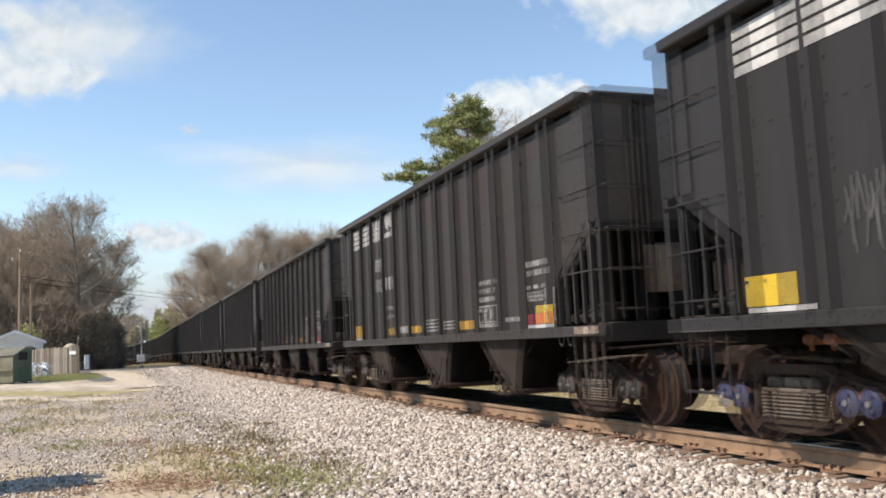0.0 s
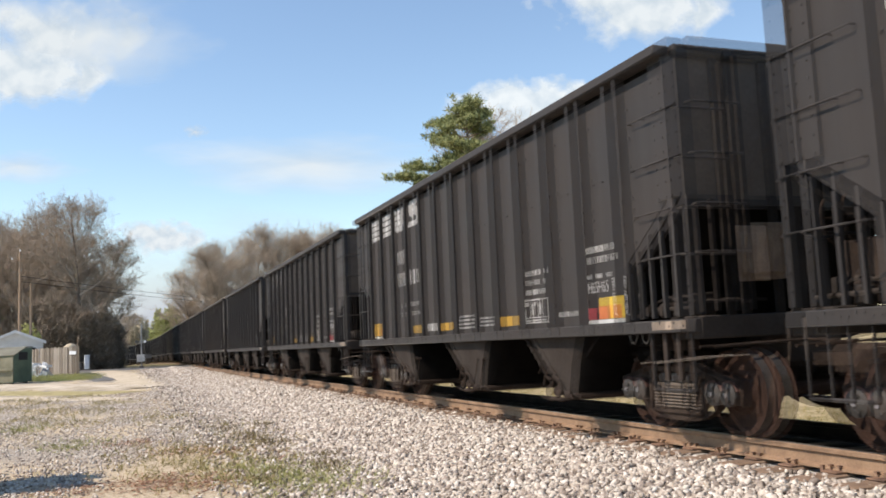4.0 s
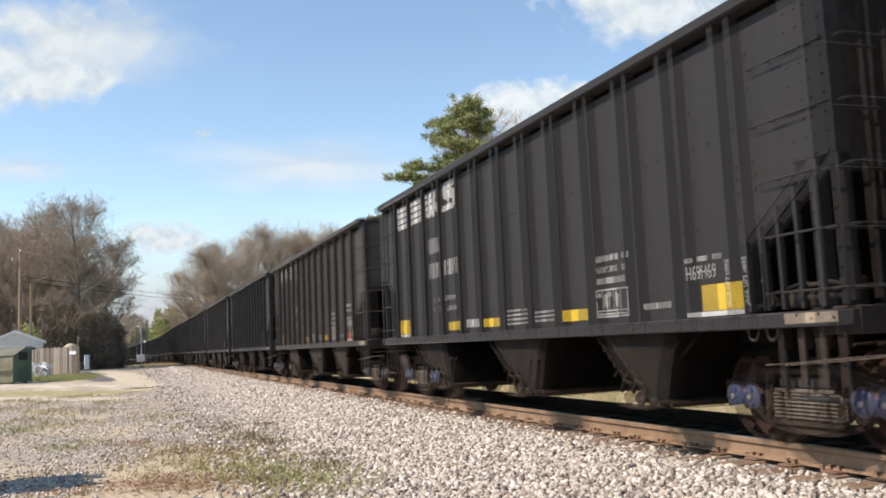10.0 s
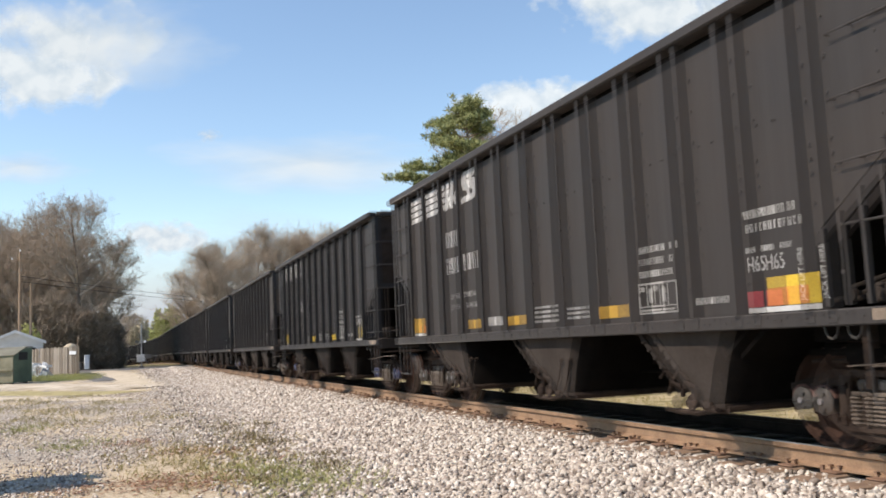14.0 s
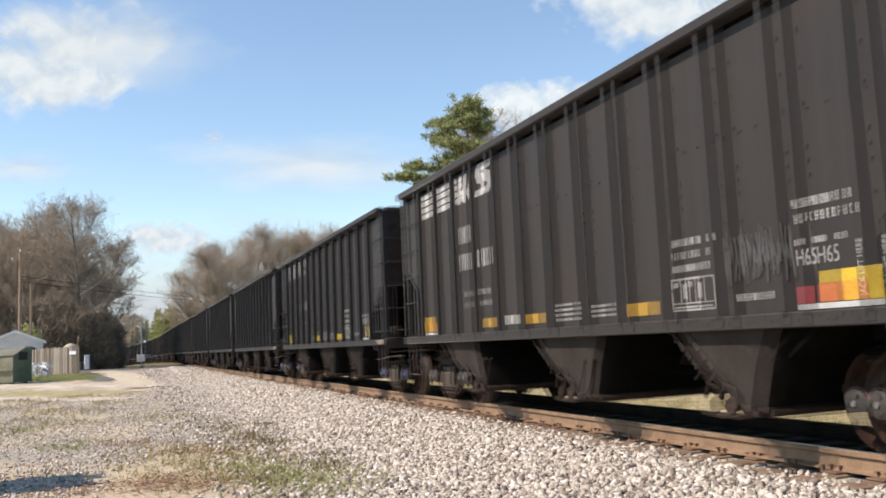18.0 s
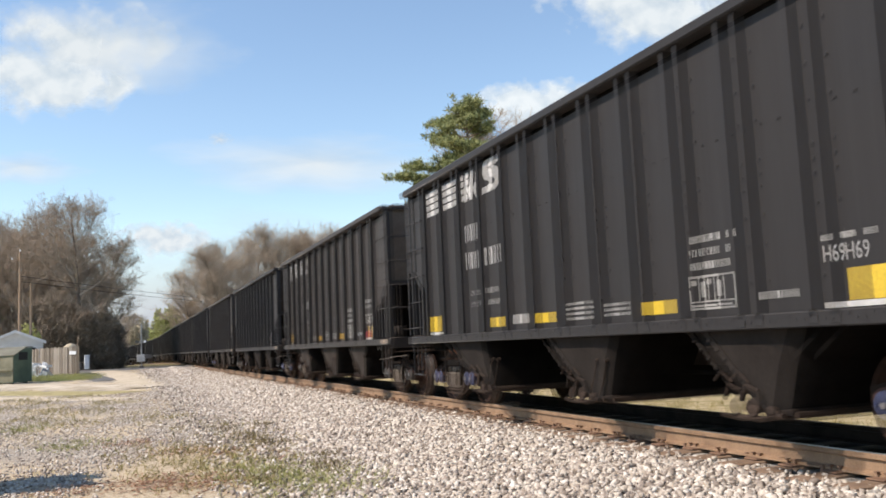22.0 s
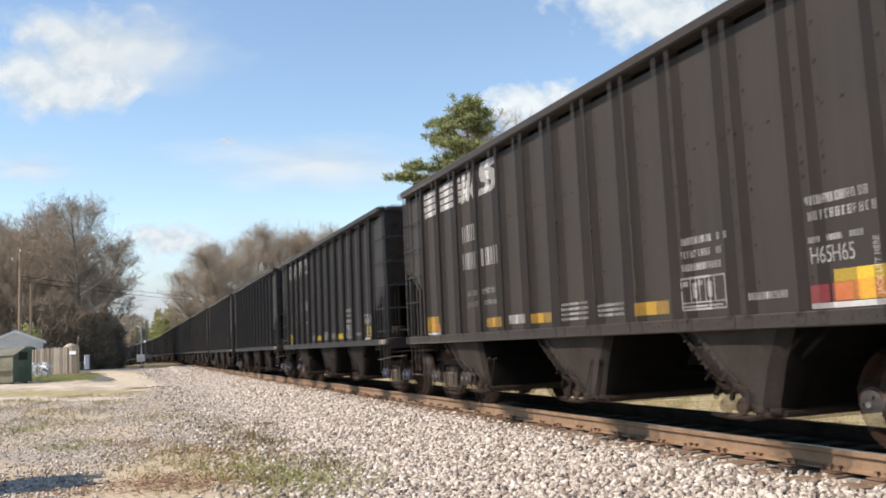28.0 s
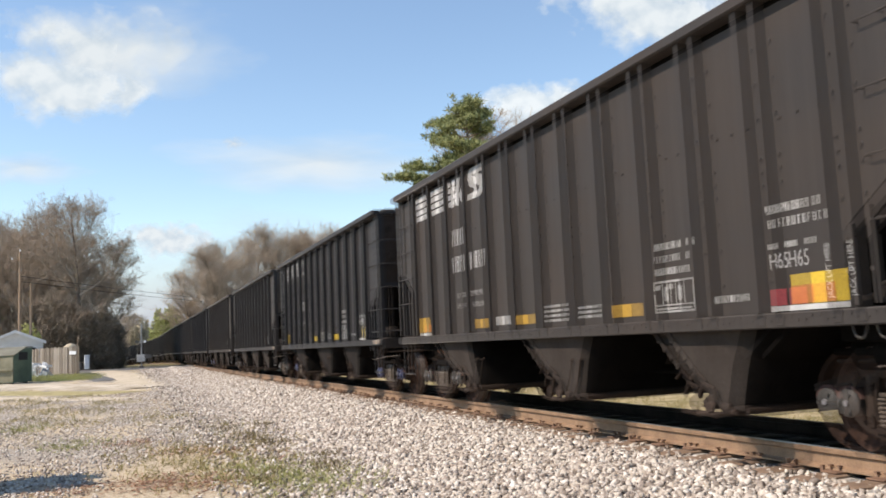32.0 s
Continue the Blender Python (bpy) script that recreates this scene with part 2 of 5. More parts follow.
RUST_ORANGE = plain("orange_rust", (0.20, 0.075, 0.035), (0.34, 0.14, 0.07), 12, 0.9)
RUST_PLATE = plain("rust_plate", (0.23, 0.155, 0.11), (0.34, 0.24, 0.17), 6, 0.9)
SHARED = {}


def shared(key, make):
    if key not in SHARED:
        SHARED[key] = make()
    return SHARED[key]


def side_outline():
    return [(-5.13, 1.30), (5.13, 1.30), (5.20, 1.92), (6.2, 2.64), (6.2, 3.975), (-6.2, 3.975), (-6.2, 2.64), (-5.20, 1.92)]


RIBS = [-5.175 + 0.8625 * i for i in range(13)]


def rib_shape(s):
    """A side stake, deeper at its foot."""
    m = Mesh()
    pro = [(-0.048, 0.0), (-0.042, 1.0), (0.042, 1.0), (0.048, 0.0)]
    m.prism(pro, "z", 1.34, 4.07)
    m.v = [(v[0], v[1] * (0.125 if v[2] < 2 else 0.112), v[2]) for v in m.v]
    m.v = [(s * (SIDE + v[1]), v[0], v[2]) for v in m.v]
    m.box(s * (SIDE + 0.05), s * (SIDE + 0.082), -0.05, 0.05, 1.225, 1.34, cut=0.008)
    for z in (1.62, 1.95, 2.20, 2.45, 2.57, 2.69, 3.05, 3.36, 3.68):
        for y in (-0.085, 0.085):
            m.turned([(0.0, 0.021), (0.020, 0.013)], (s * SIDE if s > 0 else -SIDE - 0.020, y, z), "x", 6)
    return m


def truck(parent, y, paint, cap, label):
    """A three-piece truck: bolster, side frames, springs, wheelsets, bearing caps."""
    base = Mesh().box(-0.98, 0.98, -0.17, 0.17, 0.46, 0.72, cut=0.03).box(-0.2, 0.2, -0.2, 0.2, 0.72, 0.86)
    for s in (-1, 1):
        base.box(s * 0.55, s * 0.75, -0.72, 0.72, 0.50, 0.56).box(s * 0.5, s * 0.62, -0.14, 0.14, 0.72, 0.95)
    bolster = part("truck", shared("bolster", lambda: base.data("truck", GRIME)), GRIME, parent, label, pose(0, y, RISE))

    def frame_mesh(s):
        m = Mesh()
        a, b = sorted((s * 0.97, s * 1.09))
        # upper member, bowed up over the spring window
        m.prism([(-0.97, 0.60), (-0.62, 0.68), (-0.40, 0.77), (0.40, 0.77), (0.62, 0.68), (0.97, 0.60), (0.97, 0.54), (0.62, 0.60), (0.40, 0.68), (-0.40, 0.68), (-0.62, 0.60), (-0.97, 0.54)], "x", a, b)
        # lower member, hung like a bowl from the two jaws
        outer = [(0.64 * math.cos(k * 0.2618), 0.56 - 0.42 * abs(math.sin(k * 0.2618)) ** 0.75) for k in range(13)]
        inner = [(0.53 * math.cos(k * 0.2618), 0.56 - 0.32 * abs(math.sin(k * 0.2618)) ** 0.75) for k in range(12, -1, -1)]
        m.prism(outer + inner, "x", a + 0.01, b - 0.01)
        for k in (-1, 1):
            m.box(a - 0.01, b + 0.01, k * 0.335, k * 0.40, 0.26, 0.70, cut=0.012)
            m.box(a, b, k * 0.60, k * 0.665, 0.34, 0.60, cut=0.015)
            m.box(a, b, k * 0.915, k * 0.965, 0.34, 0.58, cut=0.015)
        m.box(a - 0.02, b + 0.03, -0.33, 0.33, 0.215, 0.27, cut=0.012)
        return m

    def bolster_end(s):
        m = Mesh().box(s * 0.96, s * 1.13, -0.25, 0.25, 0.515, 0.555, cut=0.01).box(s * 0.96, s * 1.10, -0.21, 0.21, 0.555, 0.65, cut=0.02)
        for y in (-0.14, 0.0, 0.14):
            m.box(s * 1.09, s * 1.12, y - 0.018, y + 0.018, 0.555, 0.63, cut=0.008)
        return m

    def adapter_mesh(s):
        """The saddle that sits on a bearing."""
        arc = [(0.145 * math.cos(k * 0.2618), 0.145 * math.sin(k * 0.2618)) for k in range(1, 12)]
        back = [(0.112 * math.cos(k * 0.2618), 0.112 * math.sin(k * 0.2618)) for k in range(11, 0, -1)]
        return Mesh().prism(arc + back, "x", s * 0.99, s * 1.12)

    def coil_mesh():
        m = Mesh()
        m.turned([(0.275 + i * 0.0172, 0.072 if i % 2 else 0.052) for i in range(15)], (-1.07, 0, 0), "z", 10)
        return m

    def wheel_mesh():
        m = Mesh()
        for s in (-1, 1):
            pro = [(0.80, 0.12), (0.80, 0.20), (0.765, 0.24), (0.755, 0.36), (0.80, 0.395), (0.815, 0.40), (0.815, 0.452), (0.72, 0.458), (0.70, 0.466), (0.69, 0.482), (0.675, 0.482), (0.67, 0.40), (0.71, 0.36), (0.715, 0.22), (0.67, 0.16), (0.67, 0.09)]
            m.turned([(s * a, r) for a, r in pro], (0, 0, 0), "x", 28)
        m.turned([(-1.1, 0.07), (-0.8, 0.085), (-0.1, 0.075), (0.1, 0.075), (0.8, 0.085), (1.1, 0.07)], (0, 0, 0), "x", 10)
        return m

    def cap_mesh(s):
        m = Mesh()
        m.turned([(s * 0.98, 0.112), (s * 1.10, 0.116), (s * 1.12, 0.122), (s * 1.135, 0.118), (s * 1.145, 0.100), (s * 1.155, 0.060), (s * 1.158, 0.02)], (0, 0, 0), "x", 18)
        for i in range(3):
            a = i * 2.094
            m.tube((s * 1.14, 0.072 * math.cos(a), 0.072 * math.sin(a)), (s * 1.168, 0.072 * math.cos(a), 0.072 * math.sin(a)), 0.016, n=6)
        return m

    for s in (-1, 1):
        part("side_frame", shared(("frame", s), lambda: frame_mesh(s).data("side_frame", GRIME)), GRIME, bolster)
        if s < 0:
            part("bolster_end", shared("bolster end", lambda: bolster_end(s).data("bolster_end", SPRING_STEEL)), SPRING_STEEL, bolster)
        for k in (-0.79, 0.79):
            part("bearing_cap", shared(("cap", s, cap.name), lambda: cap_mesh(s).data("bearing_cap", cap)), cap, bolster, "", pose(0, k, 0.457))
            if s < 0:
                part("cap_plate", shared("cap plate", lambda: Mesh().turned([(s * 1.15, 0.030), (s * 1.172, 0.026)], (0, 0, 0), "x", 10).data("cap_plate", CAP_HUB)), CAP_HUB, bolster, "", pose(0, k, 0.457))
                part("adapter", shared("adapter", lambda: adapter_mesh(s).data("adapter", ADAPTER_RUST)), ADAPTER_RUST, bolster, "", pose(0, k, 0.457))
    for k in (-0.225, -0.075, 0.075, 0.225):
        part("spring", shared("coil", lambda: coil_mesh().data("spring", SPRING_STEEL)), SPRING_STEEL, bolster, "", pose(0, k, 0))
    def wheel_data():
        me = wheel_mesh().data("wheelset", WHEEL_RUST, 30)
        me.materials.append(TREAD)
        for p in me.polygons:
            if 0.44 < math.hypot(p.center.y, p.center.z) < 0.459 and abs(p.normal.x) < 0.5:
                p.material_index = 1
        return me

    def bracket_mesh():
        m = Mesh()
        m.rod([(-1.16, -0.52, 0.74), (-1.17, -0.40, 0.56), (-1.14, -0.30, 0.34)], 0.020)
        m.rod([(-1.12, 0.46, 0.72), (-1.13, 0.50, 0.52), (-1.10, 0.44, 0.32)], 0.020)
        m.rod([(-1.10, -0.66, 0.80), (-1.05, 0.0, 0.84), (-1.10, 0.66, 0.80)], 0.020)
        for k in (-1, 1):
            # brake head and shoe beside each wheel
            m.box(-0.84, -0.70, k * 0.26, k * 0.34, 0.30, 0.58, cut=0.02)
            m.rod([(-0.82, k * 0.30, 0.56), (-0.86, k * 0.36, 0.76)], 0.02)
        return m

    part("brake_hanger", shared("bracket", lambda: bracket_mesh().data("brake_hanger", GRIME)), GRIME, bolster)
    for k in (-0.79, 0.79):
        part("wheelset", shared("wheel", wheel_data), WHEEL_RUST, bolster, "rusty steel wheelset", pose(0, k, 0.457))
    return bolster


def hopper_car(paint, newer, label, seed):
    rnd = random.Random(seed)
    tag = paint.name
    car = thing("hopper_car", label, "freight car", "cars of the coal train")
    cap, sheet, end_coat = (BLUE, HOPPER_DARK, GRIME) if newer else (CAP_GREY, HOPPER_GREY, END_DUST)
    # sides
    for s in (-1, 1):
        def panel():
            m = Mesh().prism(side_outline(), "x", s * SIDE, s * (SIDE - 0.02))
            if s > 0:
                for y in RIBS:
                    r = rib_shape(1)
                    m.add([(v[0], v[1] + y, v[2]) for v in r.v], r.f)
            return m.data("side_panel", paint)
        part("side_panel", shared(("panel", s, tag), panel), paint, car)
        # black strip added in place of the shadow slot below the chord
        part("chord_web", shared(("web", s), lambda: Mesh().box(s * (SIDE - 0.075), s * (SIDE - 0.045), -HALF + 0.03, HALF - 0.03, 3.90, 4.06).data("chord_web", SHADE_BLACK)), SHADE_BLACK, car, "black strip added as the shadow under the top chord")
        part("top_chord", shared(("chord", s, tag), lambda: Mesh().box(s * (SIDE - 0.06), s * (SIDE + 0.15), -HALF - 0.03, HALF + 0.03, 4.045, 4.165, cut=0.02).data("top_chord", paint)), paint, car)
        part("side_sill", shared(("sill", s, tag), lambda: Mesh().box(s * (SIDE - 0.10), s * (SIDE + 0.07), -HALF - 0.05, HALF + 0.05, 1.20, 1.335, cut=0.012).data("side_sill", paint)), paint, car)
    for y in RIBS:
        part("rib", shared(("rib", tag), lambda: rib_shape(-1).data("rib", paint, 25)), paint, car, "", pose(0, y, 0))
    # ends and floor
    for e in (-1, 1):
        part("end_chord", shared(("endchord", e, tag), lambda: Mesh().box(-SIDE + 0.08, SIDE - 0.08, e * (HALF - 0.10), e * (HALF + 0.07), 4.06, 4.185, cut=0.03).data("end_chord", paint)), paint, car)

        def end_wall():
            m = Mesh().box(-SIDE + 0.02, SIDE - 0.02, e * (HALF - 0.02), e * (HALF - 0.05), 2.5, 4.09)
            return m.data("end_wall", end_coat)
        part("slope_sheet", shared(("slope", e), lambda: Mesh().prism([(e * 6.18, 2.52), (e * 3.95, 0.98), (e * 3.95, 0.93), (e * 6.18, 2.47)], "x", -SIDE + 0.02, SIDE - 0.02).data("slope_sheet", SHADE_BLACK)), SHADE_BLACK, car, "slope sheet with its shade painted black")
        part("end_band", shared(("endband", e, tag), lambda: Mesh().box(-SIDE, SIDE, e * (HALF - 0.015), e * (HALF + 0.02), 2.46, 2.56).data("end_band", paint)), paint, car)
        for x in (-0.95, -0.32, 0.32, 0.95):
            part("end_post", shared(("endpost", e), lambda: Mesh().box(-0.05, 0.05, e * (HALF - 0.015), e * (HALF + 0.05), 1.36, 4.06, cut=0.01).data("end_post", HOPPER_DARK)), HOPPER_DARK, car, "", pose(x, 0, 0))
        part("end_wall", shared(("endwall", e, newer), end_wall), end_coat, car)
        part("end_sill", shared(("endsill", e), lambda: Mesh().box(-SIDE, SIDE, e * (HALF - 0.22), e * (HALF + 0.06), 1.13, 1.36, cut=0.015).box(-0.35, 0.35, e * (HALF + 0.06), e * (HALF + 0.14), 0.85, 1.30, cut=0.02).data("end_sill", HOPPER_GREY)), HOPPER_GREY, car)

        def coupler():
            m = Mesh().box(-0.09, 0.09, e * (HALF - 0.2), e * (HALF + 0.55), 0.79, 0.95, cut=0.02)
            m.box(-0.19, 0.17, e * (HALF + 0.50), e * (HALF + 0.775), 0.70, 1.02, cut=0.05)
            m.rod([(0.3, e * (HALF + 0.1), 0.9), (0.33, e * (HALF + 0.35), 0.62), (0.3, e * (HALF + 0.6), 0.5), (0.2, e * (HALF + 0.77), 0.52)], 0.025)
            m.rod([(-1.45, e * (HALF + 0.12), 1.05), (-0.2, e * (HALF + 0.16), 1.08), (-0.15, e * (HALF + 0.55), 1.05)], 0.015)
            return m.data("coupler", GRIME)
        part("coupler", shared(("coupler", e), coupler), GRIME, car)
        for s in (-1, 1):
            def corner():
                m = Mesh().prism([(s * (SIDE + 0.045), e * (HALF + 0.02)), (s * (SIDE - 0.10), e * (HALF + 0.02)), (s * (SIDE - 0.10), e * (HALF - 0.02)), (s * (SIDE + 0.005), e * (HALF - 0.02)), (s * (SIDE + 0.005), e * (HALF - 0.24)), (s * (SIDE + 0.045), e * (HALF - 0.24))], "z", 2.56, 4.05)
                m.box(s * (SIDE - 0.10), s * (SIDE + 0.045), e * (HALF - 0.07), e * (HALF + 0.02), 1.36, 2.56, cut=0.01)
                for i in range(17):
                    for d in ((0.05, 0.19) if i > 6 else (0.035,)):
                        m.turned([(0.0, 0.017), (s * 0.013, 0.010)], (s * (SIDE + 0.044), e * (HALF - d), 1.5 + i * 0.155), "x", 5)
                return m.data("corner_post", paint)
            part("corner_post", shared(("corner", s, e, tag), corner), paint, car)
        for k, top in ((0.30, 2.42), (0.52, 2.26), (0.74, 2.10), (0.93, 1.98)):
            part("end_brace", shared(("brace", k, e, tag), lambda: Mesh().box(-SIDE, -SIDE + 0.05, e * (HALF - k - 0.017), e * (HALF - k + 0.017), 1.36, top).data("end_brace", paint)), paint, car)
        for z in (1.50, 1.98, 2.46, 2.97, 3.49)[0 if newer else 1:]:
            def grab():
                x = -SIDE - 0.06
                y0, y1 = e * (HALF - 0.66), e * (HALF - 0.02)
                m = Mesh().rod([(-SIDE, y0, z), (x, y0, z), (x, y1, z), (-SIDE, y1, z)], 0.010)
                m.rod([(-SIDE + 0.03, e * HALF, z), (-SIDE + 0.03, e * (HALF + 0.11), z), (-SIDE + 0.62, e * (HALF + 0.11), z), (-SIDE + 0.62, e * HALF, z)], 0.014)
                return m.data("grab_iron", paint)
            part("grab_iron", shared(("grab", z, e, tag), grab), paint, car)
        def piping():
            y = lambda k: e * (HALF - k)
            m = Mesh().rod([(-SIDE + 0.16, y(1.05), 1.40), (-SIDE + 0.18, y(0.7), 1.46), (-SIDE + 0.15, y(0.1), 1.44)], 0.022)
            m.rod([(-SIDE + 0.25, y(0.95), 1.50), (-SIDE + 0.22, y(0.5), 1.58), (-SIDE + 0.3, y(0.2), 1.52), (-SIDE + 0.9, y(0.05), 1.50)], 0.018)
            m.box(-SIDE + 0.15, -SIDE + 0.35, y(0.62), y(0.48), 1.36, 1.52, cut=0.02).box(-SIDE + 0.2, -SIDE + 0.4, y(0.30), y(0.20), 1.36, 1.60, cut=0.02)
            m.turned([(-0.03, 0.05), (0.03, 0.05)], (-SIDE + 0.16, y(0.82), 1.44), "x", 8)
            return m.data("end_piping", HOPPER_GREY)
        part("end_piping", shared(("piping", e), piping), HOPPER_GREY, car, "dusty brake pipes and brackets")
        part("stirrup", shared(("stirrup", e, tag), lambda: Mesh().rod([(-SIDE, e * (HALF - 0.10), 1.25), (-SIDE, e * (HALF - 0.10), 0.62), (-SIDE, e * (HALF - 0.55), 0.62), (-SIDE, e * (HALF - 0.55), 1.25)], 0.018).data("stirrup", paint)), paint, car)
        part("ladder", shared(("ladder", e), lambda: Mesh().box(0.60 - SIDE, 0.65 - SIDE, e * (HALF + 0.04), e * (HALF + 0.10), 1.4, 4.0).box(0.18 - SIDE, 0.22 - SIDE, e * (HALF + 0.04), e * (HALF + 0.10), 1.4, 2.5).data("ladder", HOPPER_DARK)), HOPPER_DARK, car)
    part("floor_sheet", shared("floor", lambda: Mesh().box(-1.44, 1.44, -4.1, 4.1, 1.21, 1.25).data("floor_sheet", SHADE_BLACK)), SHADE_BLACK, car, "car floor with its shade painted black")
    for s in (-1, 1):
        if s < 0:
            def rivets():
                m = Mesh()
                for i in range(78):
                    y = -6.1 + i * 0.158
                    m.turned([(0.0, 0.016), (0.012, 0.010)], (-SIDE - 0.082, y, 1.27 + 0.035 * (i % 2)), "x", 5)
                return m.data("rivet_row", paint)
            def seam():
                m = Mesh()
                for i in range(60):
                    y = -6.1 + i * 0.2067
                    if min(abs(y - r) for r in RIBS) > 0.07:
                        m.turned([(0.0, 0.014), (0.012, 0.009)], (-SIDE - 0.012, y, 2.99), "x", 5)
                return m.data("rivet_row", paint)
            tagged(part("rivet_row", shared(("rivets", tag), rivets), paint, car), kind="stuff")
            tagged(part("rivet_row", shared(("seam", tag), seam), paint, car), kind="stuff")
    for y in (-5.62, -5.86, -6.05):
        part("hanger", shared(("hanger", tag), lambda: Mesh().box(-SIDE + 0.02, -SIDE + 0.05, -0.035, 0.035, 0.72, 1.22).box(-SIDE + 0.03, -SIDE + 0.12, -0.03, 0.03, 1.02, 1.20).data("hanger", GRIME)), GRIME, car, "", pose(0, y, 0))
    part("hand_rod", shared("hand rod", lambda: Mesh().rod([(-SIDE - 0.01, -5.45, 0.89), (-SIDE - 0.015, -5.9, 0.915), (-SIDE - 0.01, -6.5, 0.96), (-SIDE + 0.2, -6.7, 0.97)], 0.007).data("hand_rod", SPRING_STEEL)), SPRING_STEEL, car, "dusty steel rod")
    part("hook", shared("hook", lambda: Mesh().rod([(-SIDE + 0.01, -5.30 - 0.07 * math.cos(k * 0.5236), 1.20 - 0.10 * math.sin(k * 0.5236)) for k in range(7)], 0.012).data("hook", CAP_GREY)), CAP_GREY, car, "small steel hook")
    part("rusty_bracket", shared("rusty bracket", lambda: Mesh().box(-1.36, -1.20, 4.48, 4.62, 1.06, 1.16, cut=0.03).turned([(4.40, 0.05), (4.70, 0.05)], (-1.30, 0, 1.10), "y", 8).rod([(-1.38, 4.50, 1.16), (-1.40, 4.54, 1.06), (-1.34, 4.6, 1.02)], 0.025).data("rusty_bracket", RUST_ORANGE)), RUST_ORANGE, car, "orange-rusted bracket")
    part("brake_cylinder", shared("cyl", lambda: Mesh().tube((-1.1, -4.9, 0.98), (-1.1, -5.35, 0.98), 0.15, n=14).tube((-1.1, -4.6, 0.98), (-1.1, -4.9, 0.98), 0.03).data("brake_cylinder", SHADE_BLACK)), SHADE_BLACK, car)
    part("centre_sill", shared("centre", lambda: Mesh().box(-0.25, 0.25, -HALF, HALF, 0.80, 1.15).data("centre_sill", GRIME)), GRIME, car)
    # three hoppers with rounded flanks
    for c, t0, t1, b0, b1 in ((-3.35, -0.72, 0.86, -0.26, 0.12), (-0.25, -0.90, 1.03, -0.42, 0.12), (3.35, -0.50, 1.20, -0.62, -0.33)):
        def funnel():
            m = Mesh()
            loop, per = [], 7
            rings = ((1.26, 1.49, 0.0, 0.46), (0.88, 1.47, 0.52, 0.36), (0.52, 1.43, 1.0, 0.17), (0.45, 1.42, 1.02, 0.16))
            for z, wx, k, r in rings:
                y0, y1 = t0 + (b0 - t0) * k, t1 + (b1 - t1) * k
                for q, (sx, sy) in enumerate(((1, 1), (-1, 1), (-1, -1), (1, -1))):
                    u = r if sy < 0 else 0.04
                    for i in range(per):
                        a = 1.5708 * (q + i / (per - 1))
                        loop.append((sx * (wx - u) + u * math.cos(a), (y1 - u if sy > 0 else y0 + u) + u * math.sin(a), z))
            n = 4 * per
            fs = [(k * n + i, k * n + (i + 1) % n, (k + 1) * n + (i + 1) % n, (k + 1) * n + i) for k in range(len(rings) - 1) for i in range(n)]
            fs.append(tuple(range(3 * n, 4 * n)))
            m.add(loop, fs)
            me = m.data("hopper", sheet, 50)
            # sheets that slope along the car take the black painted for their shade
            me.materials.append(SHADE_BLACK)
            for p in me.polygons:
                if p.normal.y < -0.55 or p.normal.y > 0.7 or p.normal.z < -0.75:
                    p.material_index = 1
            return me
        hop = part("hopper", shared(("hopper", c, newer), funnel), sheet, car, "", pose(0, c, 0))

        def flange_mesh():
            w = 0.16 if c > 3 else 0.08
            m = Mesh().prism([(b1 - w / 2, 0.50), (b1 + w / 2, 0.50), (t1 + w / 2, 1.25), (t1 - w / 2, 1.25)], "x", -0.03, 0.10)
            m.v = [(v[0] - 1.43 - 0.06 * (v[2] - 0.5) / 0.75, v[1], v[2]) for v in m.v]
            for i in range(8 if c < 3 else 0):
                u = (i + 0.5) / 8
                m.box(-1.48 - 0.06 * u, -1.41 - 0.06 * u, b1 + (t1 - b1) * u - 0.01, b1 + (t1 - b1) * u + 0.055, 0.51 + 0.72 * u, 0.55 + 0.72 * u, cut=0.012)
            return m.data("flange", sheet)
        part("flange", shared(("flange", c, newer), flange_mesh), sheet, hop)

        def gate():
            m = Mesh().box(-1.38, 1.36, b0, b1 + 0.06, 0.40, 0.46, cut=0.015)
            m.tube((-1.48, b1 + 0.06, 0.50), (1.4, b1 + 0.06, 0.50), 0.045).tube((-1.44, b0, 0.46), (1.4, b0, 0.46), 0.03)
            # latch, links and the crooked operating lever at the foot
            y = b1 - 0.08
            m.box(-1.49, -1.40, y - 0.09, y + 0.05, 0.43, 0.52, cut=0.025).box(-1.50, -1.42, y + 0.13, y + 0.23, 0.47, 0.59, cut=0.025)
            m.rod([(-1.48, y + 0.34, 0.57), (-1.52, y + 0.22, 0.70), (-1.50, y + 0.08, 0.65), (-1.47, y + 0.12, 0.48)], 0.026)
            m.rod([(-1.49, y + 0.46, 0.74), (-1.53, y + 0.30, 0.82), (-1.50, y + 0.20, 0.72)], 0.020)
            m.turned([(-0.02, 0.07), (0.0, 0.085), (0.02, 0.07)], (-1.51, y + 0.16, 0.50), "x", 10)
            if c > -3:
                m.rod([(-1.47, y - 0.20, 0.50), (-1.48, y - 0.34, 0.70), (-1.48, y - 0.42, 0.90)], 0.013)
                m.tube((-1.50, y - 0.42, 0.90), (-1.44, y - 0.43, 0.93), 0.024, n=8)
            m.rod([(-1.48, y - 0.2, 0.45), (-1.50, y + 0.1, 0.40), (-1.48, y + 0.4, 0.42)], 0.028)
            return m.data("door_gear", GRIME)
        part("door_gear", shared(("gate", c), gate), GRIME, hop)
